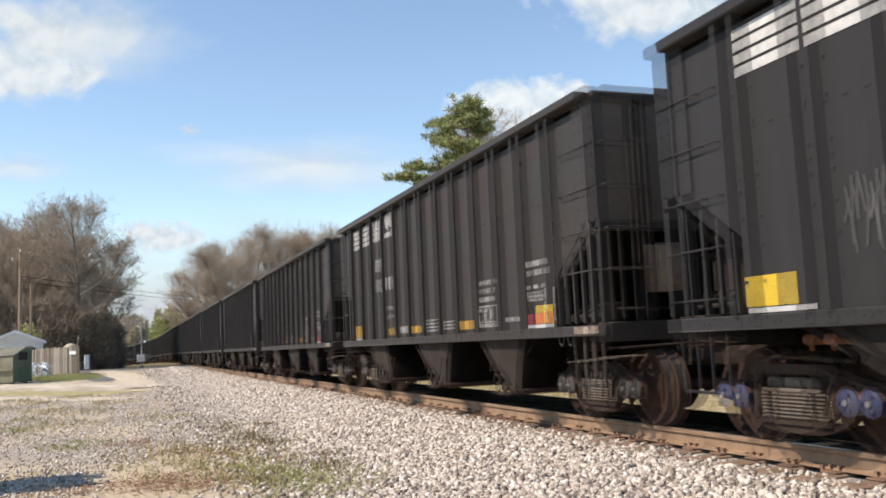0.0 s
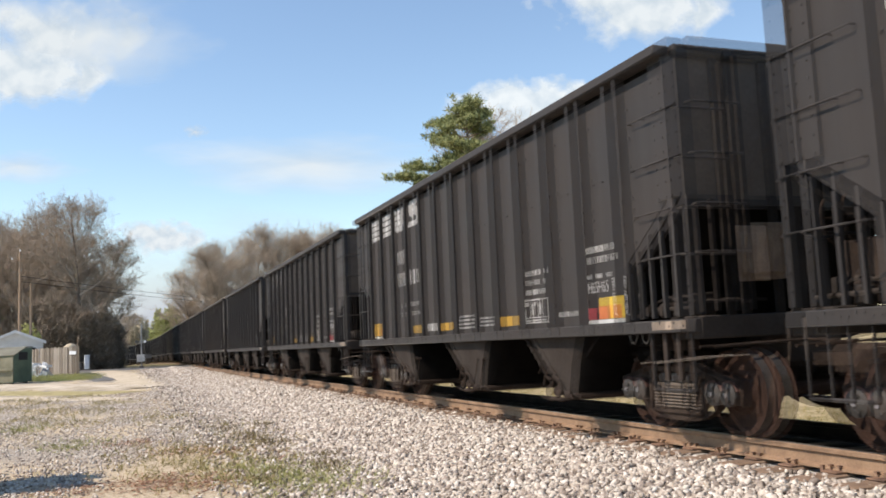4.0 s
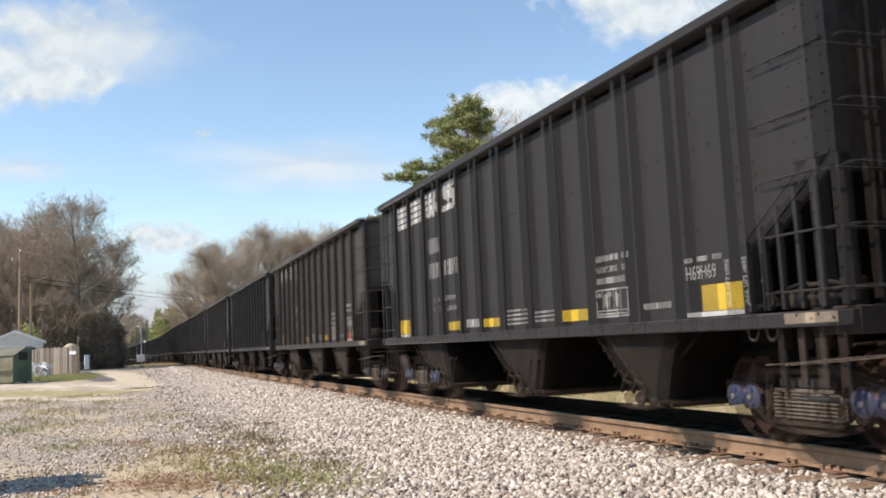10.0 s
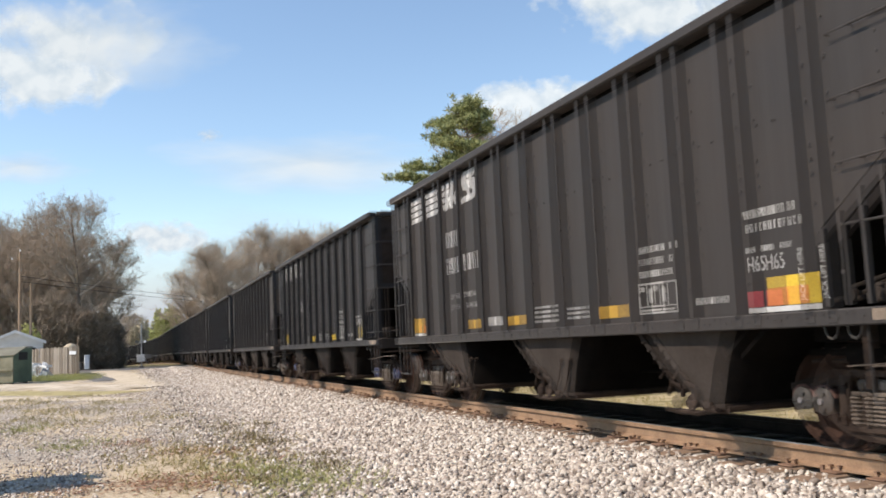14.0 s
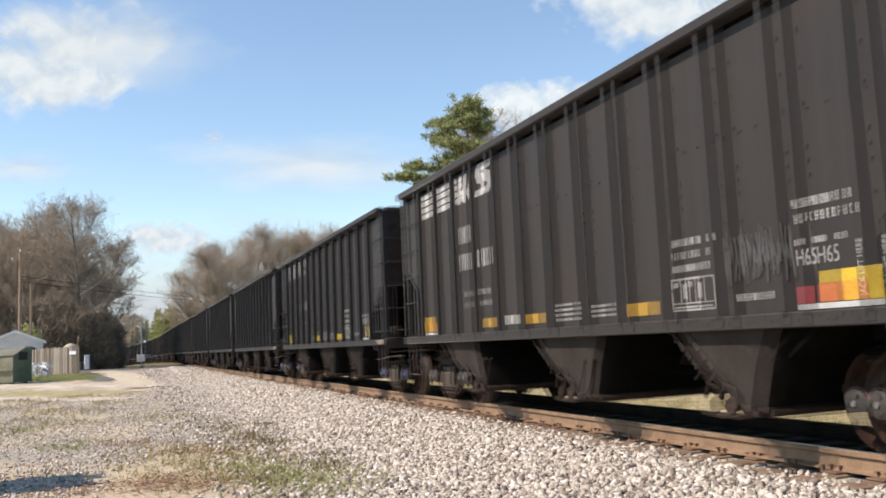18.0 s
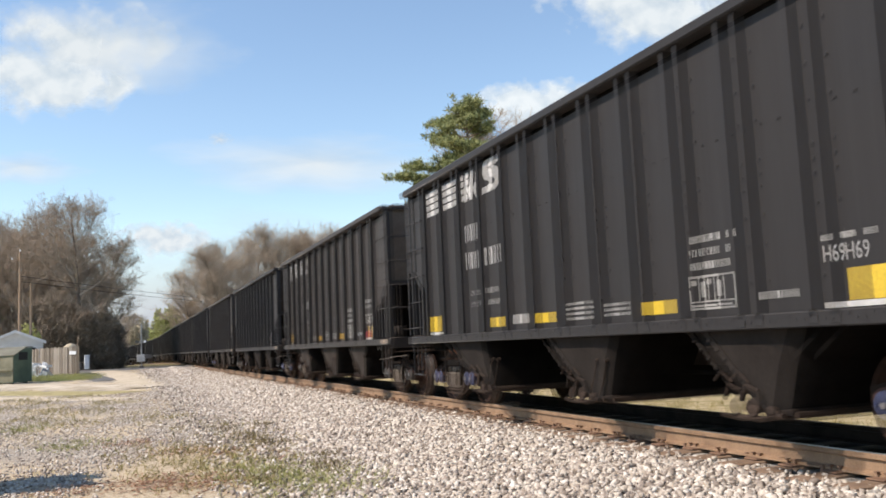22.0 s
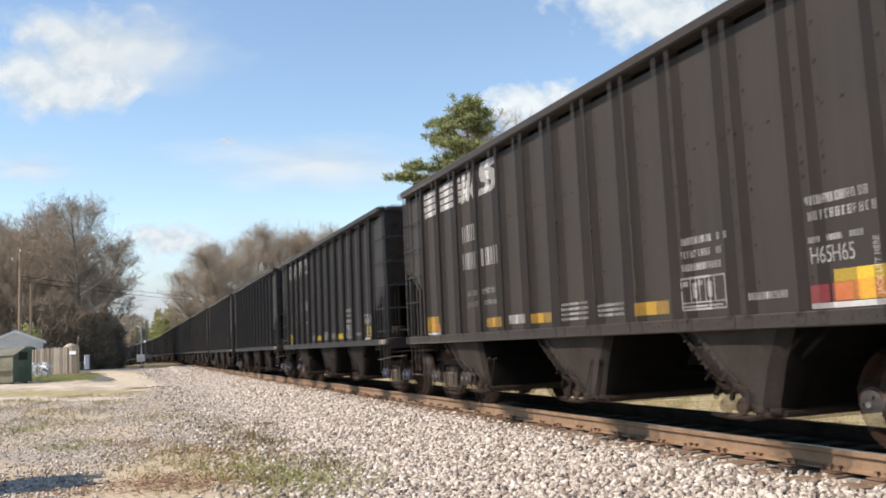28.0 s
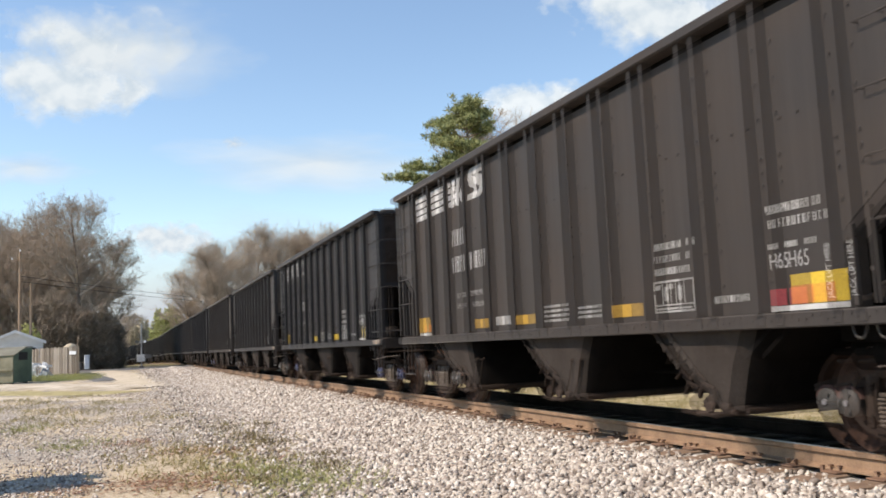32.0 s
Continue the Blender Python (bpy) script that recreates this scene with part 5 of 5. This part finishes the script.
def dumpster(at):
    ob = thing("dumpster", "dark green steel dumpster with a sloped lid", "dumpster", at=at)
    part("body", Mesh().prism([(-0.95, 0.12), (0.95, 0.12), (0.95, 2.25), (0.3, 2.25), (-0.95, 1.75)], "x", -2.4, 0.0), GREEN, ob)
    m = Mesh()
    for x in (-2.3, -1.2, -0.06):
        m.box(x - 0.05, x + 0.05, -1.0, -0.95, 0.2, 1.7, cut=0.01)
    m.box(-2.45, 0.02, -1.12, -0.93, 0.85, 1.0, cut=0.02)
    part("ribs", m, SUNLIT_OLIVE, ob)
    part("lid", Mesh().prism([(-1.0, 1.76), (0.3, 2.28), (0.98, 2.28), (0.98, 2.34), (0.28, 2.34), (-1.02, 1.82)], "x", -2.45, 0.05), GREEN_LID, ob)
    part("opening", Mesh().box(0.0, 0.012, -0.45, 0.45, 1.5, 2.0), DARK, ob)
    part("front_panel", Mesh().box(-2.36, -0.02, -0.962, -0.951, 0.16, 1.70), SUNLIT_OLIVE, ob, "thin sheet that paints the front as sunlit olive")
    for x in (-2.1, -0.3):
        for y in (-0.7, 0.7):
            part("foot", Mesh().box(x - 0.1, x + 0.1, y - 0.1, y + 0.1, 0, 0.12), DARK, ob)
    return ob


dumpster(pose(-6.0, 60.6, land(-5.5, 60) - 0.02, 0, 0, -28))


def shed(at):
    ob = thing("shed", "small white shed with a pale metal gable roof", "shed", at=at)
    part("wall", Mesh().prism([(-2.0, 0), (2.0, 0), (2.0, 2.72), (0, 3.55), (-2.0, 2.72)], "y", -1.6, 1.6), SHED_WALL, ob)
    for s in (-1, 1):
        part("roof", Mesh().prism([(0, 3.57), (s * 2.2, 2.66), (s * 2.2, 2.78), (0, 3.70)], "y", -1.9, 1.8), METAL_ROOF, ob)
        part("trim", Mesh().prism([(0, 3.50), (s * 2.22, 2.58), (s * 2.22, 2.80), (0, 3.73)], "y", -1.94, -1.905), SHED_WHITE, ob, "white barge board")
    for k in range(9):
        part("siding_board", Mesh().box(-1.98, 1.98, -1.625, -1.6, 0.1 + k * 0.3, 0.37 + k * 0.3), SHED_WALL, ob)
    part("door", Mesh().box(-1.1, -0.1, -1.65, -1.63, 0.05, 2.1), PALE_METAL, ob)
    part("window", Mesh().box(0.7, 1.5, -1.65, -1.63, 1.5, 2.3), DARK, ob)
    return ob


shed(pose(-8.2, 77.6, land(-8, 77) - 0.02, 0, 0, 4))


def tarp_pile(at):
    """A heap under a pale tarpaulin, with a stick out of it."""
    ob = thing("covered_pile", "pale tarpaulin over a heap behind the fence", "pile", at=at)
    vs, fs = [], []
    for j in range(9):
        for i in range(16):
            a, u = i * 0.3927, j / 8
            r = (1.0 - u ** 7) ** 0.5 * (1 + 0.12 * math.sin(a * 3 + j))
            vs.append((0.58 * r * math.cos(a), 0.5 * r * math.sin(a), 2.42 * math.sin(1.5708 * u) * (1 - 0.03 * math.cos(2 * a))))
    fs = [(j * 16 + i, j * 16 + (i + 1) % 16, (j + 1) * 16 + (i + 1) % 16, (j + 1) * 16 + i) for j in range(8) for i in range(16)]
    part("tarpaulin", raw("tarpaulin", vs, fs, SANDY, False), SANDY, ob)
    part("stick", Mesh().tube((0.45, 0, 1.0), (0.52, 0, 3.0), 0.05, 0.03, 7), POLE_WOOD, ob)
    return ob


tarp_pile(pose(-4.0, 75.0, land(-4.0, 75.0)))


def fence(a, b, h):
    """A board fence from a to b; boards stand along its own x axis."""
    z0 = min(land(*a), land(*b))
    length = math.hypot(b[0] - a[0], b[1] - a[1])
    ob = thing("board_fence", "weathered grey wooden board fence", "fence", at=pose(a[0], a[1], z0, 0, 0, math.degrees(math.atan2(b[1] - a[1], b[0] - a[0]))))
    rnd = random.Random(9)
    boards = []
    for k in range(5):
        r = random.Random(k)
        boards.append(Mesh().prism([(-0.068, -0.05), (0.068, -0.05), (0.068, h + r.uniform(-0.08, 0.06)), (-0.06, h + r.uniform(-0.08, 0.06))], "y", -0.012, 0.012).data("board", FENCE_WOOD, 0))
    x = 0.07
    while x < length:
        part("board", rnd.choice(boards), None, ob, "", pose(x, rnd.uniform(-0.014, 0.014), 0, rnd.uniform(-0.6, 0.6), rnd.uniform(-0.7, 0.7), 0))
        x += 0.155
    for z in (0.4, h - 0.4):
        part("fence_rail", Mesh().box(0, length, 0.03, 0.09, z, z + 0.09), FENCE_WOOD, ob)
    part("fence_sign", Mesh().box(length - 0.95, length - 0.27, -0.075, -0.055, 1.60, 1.86), SHED_WHITE, ob, "small white sign board")
    return ob


fence((-7.3, 76.1), (-3.24, 72.3), 2.18)


def scrap(x, y, k):
    rnd = random.Random(k)
    z = land(x, y)
    ob = thing("scrap_frame", "pale bent metal frame leaning before the fence", "scrap metal", at=pose(x, y, z, 0, 0, rnd.uniform(-60, 60)))
    for i in range(8):
        a, b = rnd.uniform(-0.75, 0.75), rnd.uniform(-0.6, 0.6)
        part("tube", Mesh().tube((a, rnd.uniform(-0.2, 0.2), 0.03), (b, rnd.uniform(-0.2, 0.2), rnd.uniform(0.6, 1.15)), 0.06, n=7), PALE_METAL, ob)
    ring = [(0.42 * math.cos(i * 0.524), 0.25, 0.43 + 0.42 * math.sin(i * 0.524)) for i in range(13)]
    part("wheel", Mesh().rod(ring, 0.03), PALE_METAL, ob)
    part("crate", Mesh().box(-0.6, 0.1, -0.35, 0.2, 0.0, 0.42, pose(0, 0, 0, 8, 4, 20), cut=0.05), GALV, ob, "dented grey metal box")
    part("plank", Mesh().box(-1.0, 1.0, 0.3, 0.42, 0.85, 1.0, pose(0, 0, 0, 0, rnd.uniform(-12, 12), 0)), PALE_METAL, ob)


scrap(-6.4, 70.5, 1)
scrap(-5.5, 70.8, 2)
scrap(-7.0, 71.0, 3)


def white_cabinet(at):
    ob = thing("utility_cabinet", "white painted utility cabinet beside the road", "cabinet", at=at)
    part("body", Mesh().box(-0.22, 0.22, -0.25, 0.25, 0.1, 1.35, cut=0.05), SHED_WHITE, ob)
    part("hood", Mesh().box(-0.26, 0.26, -0.3, 0.3, 1.35, 1.45, cut=0.03), SHED_WHITE, ob)
    part("plinth", Mesh().box(-0.4, 0.4, -0.4, 0.4, -0.1, 0.1), ASPHALT, ob)
    part("side_tank", Mesh().tube((-0.55, 0, 0.1), (-0.55, 0, 0.7), 0.14, n=10), CAP_GREY, ob)
    return ob


white_cabinet(pose(-3.3, 88.2, land(-3.4, 90) + 0.10))


def crossing_signal(at):
    ob = thing("crossing_signal", "grey crossing signal mast with lamps and relay box", "signal", at=at)
    part("mast", Mesh().tube((0, 0, 0), (0, 0, 4.3), 0.065, n=10), GALV, ob)
    part("base", Mesh().box(-0.22, 0.22, -0.22, 0.22, -0.05, 0.25, cut=0.03), CAP_GREY, ob)
    for s in (-1, 1):
        lamp = part("signal_lamp", Mesh().turned([(-0.10, 0.08), (-0.02, 0.14), (0.0, 0.15), (0.10, 0.15)], (s * 0.38, -0.1, 2.55), "y", 14), CAP_GREY, ob)
        part("hood", Mesh().turned([(-0.32, 0.155), (-0.1, 0.155)], (s * 0.38, -0.02, 2.55), "y", 14), CAP_GREY, lamp)
    part("lamp_lens", Mesh().turned([(-0.36, 0.03), (-0.35, 0.12), (-0.33, 0.13)], (0.40, -0.02, 2.55), "y", 14), PALE_METAL, ob, "pale lamp glass")
    part("crossarm", Mesh().box(-0.5, 0.5, -0.04, 0.04, 2.48, 2.56), GALV, ob)
    part("relay_box", Mesh().box(-0.40, 0.40, -0.25, 0.2, 0.62, 1.32, cut=0.04), GALV, ob, "pale grey gate machine box")
    part("counterweight", Mesh().box(0.35, 1.0, -0.35, -0.28, 0.9, 1.3, cut=0.02), CAP_GREY, ob)
    return ob


crossing_signal(pose(1.55, 88.2, land(1.4, 88.2) + 0.03, 0, 0, -12))


def pole(x, y, h, label, bare=False):
    ob = thing("utility_pole", label, "utility pole", at=pose(x, y, land(x, y) - 0.1))
    part("shaft", Mesh().tube((0, 0, 0), (0, 0, h), 0.14, 0.09, 12), POLE_WOOD, ob)
    if not bare:
        part("crossarm", Mesh().box(-0.7, 0.2, -0.1, 0.0, h - 0.8, h - 0.68), POLE_WOOD, ob)
        part("insulator", Mesh().tube((-0.6, -0.05, h - 0.68), (-0.6, -0.05, h - 0.5), 0.05, n=8), PALE_METAL, ob)
        part("insulator", Mesh().tube((0, 0, h), (0, 0, h + 0.2), 0.05, n=8), PALE_METAL, ob)
    return ob


pole(-8.19, 80, 10.5, "brown wooden utility pole behind the shed")
pole(-7.35, 80, 7.75, "thin wooden pole against bare trees", True)
pole(34, 150, 10, "distant wooden utility pole", False)


def wire(p, q, sag, r=0.018):
    p, q = Vector(p), Vector(q)
    pts = [p.lerp(q, i / 20) - Vector((0, 0, sag * 4 * (i / 20) * (1 - i / 20))) for i in range(21)]
    return solid("overhead_wire", Mesh().rod(pts, r, 4), DARK, "thin black overhead wire between poles", "wire")


wire((-8.2, 80, 8.3), (34, 150, 8.3), 0.5, 0.025)
wire((-8.2, 80, 7.85), (34, 150, 7.9), 0.5, 0.025)

# stands out of view, added only to throw the shadow at the lower left
bush("evergreen_bush", 37, (1.25, 1.0, 2.9), 1200, IVY, "unseen shrub added to throw a shadow on the lot", pose(-3.45, 12.8, land(-3.45, 12.8)), 0.12, 16)

# ---- low weeds on the lot ----
WEED = leaf_material("dry_weeds", (0.17, 0.15, 0.045), (0.42, 0.34, 0.16))
WEED_DARK = leaf_material("dark_weeds", (0.11, 0.085, 0.045), (0.27, 0.21, 0.11))
WEED_GREEN = leaf_material("green_weeds", (0.24, 0.24, 0.075), (0.42, 0.41, 0.19))


def weeds(name, mat, label, centres, per, spread_r, length, seed):
    rng = np.random.default_rng(seed)
    spots = []
    for x, y in centres:
        for _ in range(per):
            px, py = x + rng.normal(0, spread_r), y + rng.normal(0, spread_r * 2.2)
            spots.append((px, py, land(px, py) + 0.01))
    vs, fs = tufts(spots, rng, 7, length, 0.005, 0.9)
    return solid(name, raw(name, vs, fs, mat), None, label, "weeds", kind="stuff")


weeds("dry_grass", WEED, "dry straw-coloured grass tufts on the gravel", [(2.1, 14.5), (2.3, 17), (1.3, 14), (0.8, 16), (2.2, 20), (0.4, 13.5), (-3.0, 22), (-2.5, 27), (1.6, 12.2), (-3.8, 33), (-2.2, 31), (-4.4, 28), (-1.0, 29), (-0.6, 34), (-3.1, 37), (-1.6, 24), (0.8, 24), (-4.0, 40), (-2.0, 40)], 90, 0.5, 0.09, 61)
weeds("green_grass", WEED_GREEN, "low yellow-green weeds at the ballast's edge", [(1.6, 12.6), (1.96, 11.8), (2.2, 10.7), (2.6, 10.9), (2.8, 10.95), (2.3, 11.4), (1.75, 11.3), (2.0, 12.3), (-0.9, 18.2), (-3.6, 24), (-4.5, 20), (-2.3, 23.5)], 120, 0.33, 0.06, 62)

weeds("lawn_grass", WEED_GREEN, "thick spring grass before the fence", [(-7.0, 68.5), (-5.8, 67), (-4.8, 65.6), (-3.8, 64), (-3.2, 66.5), (-4.4, 68), (-2.6, 62.5), (-2.6, 67.5), (-5.2, 63.8)], 260, 0.6, 0.20, 64)
weeds("toe_weeds", WEED_DARK, "dark brown weed tufts along the ballast's foot", [(2.46, 15.9), (2.24, 16.4), (2.48, 15.3), (2.0, 18.8), (2.8, 19.2), (2.59, 12.0), (2.63, 11.7), (1.6, 11.3), (2.85, 13.0), (2.3, 17.2)], 34, 0.13, 0.09, 65)

weeds("field_grass", WEED, "dry grass tufts in the field behind the track", [(12.6 + (k * 7 % 5) * 0.9, 6 + 1.6 * k) for k in range(26)], 70, 0.55, 0.16, 66)

LITTER = leaf_material("leaf_litter", (0.16, 0.075, 0.04), (0.42, 0.25, 0.15))


def litter(name, mat, label, centres, per, sx, sy, size, seed):
    """Flat dead leaves and chips strewn in drifts."""
    rng = np.random.default_rng(seed)
    vs, fs = [], []
    for x, y in centres:
        for _ in range(per):
            px, py = x + rng.normal(0, sx), y + rng.normal(0, sy)
            a, r = rng.uniform(0, 6.283), size * rng.uniform(0.5, 1.3)
            z = land(px, py) + rng.uniform(0.006, 0.022)
            k = len(vs)
            for q, s in ((0, 1.0), (1.5, 0.55), (3.14, 1.0), (4.7, 0.5)):
                vs.append((px + r * s * math.cos(a + q), py + r * s * math.sin(a + q), z + rng.uniform(-0.006, 0.012)))
            fs.append((k, k + 1, k + 2, k + 3))
    return solid(name, raw(name, vs, fs, mat), None, label, "leaf litter", kind="stuff")


litter("leaf_litter", LITTER, "brown dead leaves and bark chips on the lot", [(2.75, 12.9), (2.5, 13.9), (3.0, 12.2), (2.6, 13.3), (2.1, 14.6), (1.6, 15.1), (0.9, 15.7), (0.2, 17.8), (0.86, 11.6), (0.2, 12.0), (-0.68, 12.2), (1.3, 11.9), (0.5, 12.4)], 300, 0.30, 0.40, 0.035, 63)

# ---- clouds, far off ----
def cloud_material(name, scale, cover, white, soft, stretch=None, tints=((0.66, 0.80, 0.92), (0.89, 0.995, 1.06))):
    m = bpy.data.materials.new(name)
    m.use_nodes = True
    nt = m.node_tree
    nt.nodes.remove(nt.nodes["Principled BSDF"])
    out = nt.nodes["Material Output"]
    tc = nt.nodes.new("ShaderNodeTexCoord")
    ln = nt.nodes.new("ShaderNodeVectorMath")
    ln.operation = "LENGTH"
    nt.links.new(tc.outputs["Object"], ln.inputs[0])
    puff = tex_noise(nt, scale, 9, 0.58, stretch=stretch)
    edge = nt.nodes.new("ShaderNodeMath")
    edge.operation = "MULTIPLY_ADD"
    nt.links.new(ln.outputs["Value"], edge.inputs[0])
    edge.inputs[1].default_value = -0.62
    nt.links.new(puff, edge.inputs[2])
    mask = ramp(nt, edge.outputs[0], [(cover, (0, 0, 0)), (cover + soft, (1, 1, 1))])
    shade = ramp(nt, tex_noise(nt, scale * 1.7, 6, 0.5, stretch=stretch), [(0.35, tints[0]), (0.6, tints[1])])
    em = nt.nodes.new("ShaderNodeEmission")
    em.inputs["Strength"].default_value = white
    nt.links.new(shade, em.inputs["Color"])
    tr = nt.nodes.new("ShaderNodeBsdfTransparent")
    mx = nt.nodes.new("ShaderNodeMixShader")
    nt.links.new(mask, mx.inputs[0])
    nt.links.new(tr.outputs[0], mx.inputs[1])
    nt.links.new(em.outputs[0], mx.inputs[2])
    nt.links.new(mx.outputs[0], out.inputs["Surface"])
    return m


def sky_spot(x, y, dist=3000.0):
    """The place dist metres off that stands x, y half-widths from the middle of the view."""
    t = math.tan(radians(54.45 / 2))
    return VIEW @ Vector((x * t * dist, y * t * dist, -dist))


CLOUDS = []


def cloud(px, py, w, h, mat, label, drift, turn=0.0, far=3000.0):
    """A bank of cloud as a gently bowed sheet; px, py, w, h in thousandths of the view's half-width."""
    t = math.tan(radians(54.45 / 2)) * far / 1000
    n = 12
    vs, fs = [], []
    for j in range(n + 1):
        for i in range(n + 1):
            u, v = 2 * i / n - 1, 2 * j / n - 1
            vs.append((u, v, -0.15 * (u * u + v * v)))
    fs = [(j * (n + 1) + i, j * (n + 1) + i + 1, (j + 1) * (n + 1) + i + 1, (j + 1) * (n + 1) + i) for j in range(n) for i in range(n)]
    ob = solid("backdrop_cloud", raw("backdrop_cloud", vs, fs, mat, False), None, label, "cloud", kind="structure")
    turned = VIEW.to_3x3().to_4x4() @ pose(0, 0, 0, 0, 0, turn)
    ob.scale = (w * t, h * t, 60)
    start = Matrix.Translation(sky_spot(px / 1000, py / 1000, far)) @ turned
    end = Matrix.Translation(sky_spot((px + drift[0]) / 1000, (py + drift[1]) / 1000, far)) @ turned
    ob.visible_shadow = False
    CLOUDS.append((ob, start, end))
    return ob


PUFFY = cloud_material("puffy_cloud", 1.5, 0.16, 0.55, 0.26, (2.0, 1, 1))
PUFF = cloud_material("small_puff", 2.0, 0.06, 0.50, 0.7)
STREAK = cloud_material("streak_cloud", 0.9, 0.0, 0.56, 0.60)
BANK = cloud_material("bank_cloud", 1.4, -0.02, 0.61, 0.22, (1.9, 1, 1))
DENSE = cloud_material("dense_cloud", 1.4, 0.04, 0.57, 0.24, (2.0, 1, 1))
WISPY = cloud_material("wispy_cloud", 0.9, 0.06, 0.54, 0.62)
cloud(-960, 410, 300, 120, DENSE, "bright white cumulus cloud with a flat base", (110, -36))
cloud(-900, 500, 380, 160, PUFFY, "broken white cumulus cloud with soft edges", (110, -36))
cloud(-572, 270, 40, 24, PUFF, "tiny puff of white cloud", (100, -30))
cloud(-790, 500, 380, 170, WISPY, "thin white veil of cloud", (110, -36))
cloud(440, 555, 300, 125, DENSE, "bright white cumulus cloud", (40, -14))
cloud(215, 318, 235, 100, BANK, "white cumulus cloud behind the pine", (35, -12))
cloud(-300, 195, 420, 95, STREAK, "flat streak of thin white cloud", (20, 3), 0)
cloud(-640, 28, 150, 58, DENSE, "small white cumulus near the horizon", (20, -6))
HAZE = cloud_material("low_haze", 0.6, -0.10, 0.44, 0.5, None, ((0.75, 0.85, 1.0), (0.88, 0.965, 1.08)))
cloud(-500, -170, 900, 360, HAZE, "pale haze low over the trees", (12, 0), 0, 3400.0)
cloud(-960, 190, 220, 60, WISPY, "faint low streak of cloud", (20, -3))


# ---- motion: the train rolls past, its wheels turn, the clouds drift ----
def motions():
    times = [i * 0.5 for i in range(65)]
    for i, car in TRAIN:
        rows = []
        for t in times:
            c, turn = bed(FIRST + CAR * i - travel(t))
            rows.append((t, Matrix.Translation(c) @ pose(0, 0, 0, 0, 0, turn)))
        walk(car, rows)
    # every wheelset turns alike, so one action serves all that stand at the same place in their truck
    spin = {}
    steps = [k / FPS for k in range(32 * FPS + 1)]
    for i, car in TRAIN:
        for w in car.children_recursive:
            if not w.name.startswith("wheelset"):
                continue
            y = w.matrix_basis.translation.y
            key = y > 0
            if key not in spin:
                walk(w, [(t, Matrix.Translation((0, y, 0.457)) @ Matrix.Rotation(travel(t) / 0.457, 4, "X")) for t in steps])
                spin[key] = w
            else:
                w.rotation_mode = "QUATERNION"
                w.animation_data_create()
                w.animation_data.action = spin[key].animation_data.action
                w.animation_data.action_slot = spin[key].animation_data.action_slot
    for ob, start, end in CLOUDS:
        size = ob.scale.copy()
        walk(ob, [(0.0, start), (32.0, end)])
        ob.scale = size


motions()
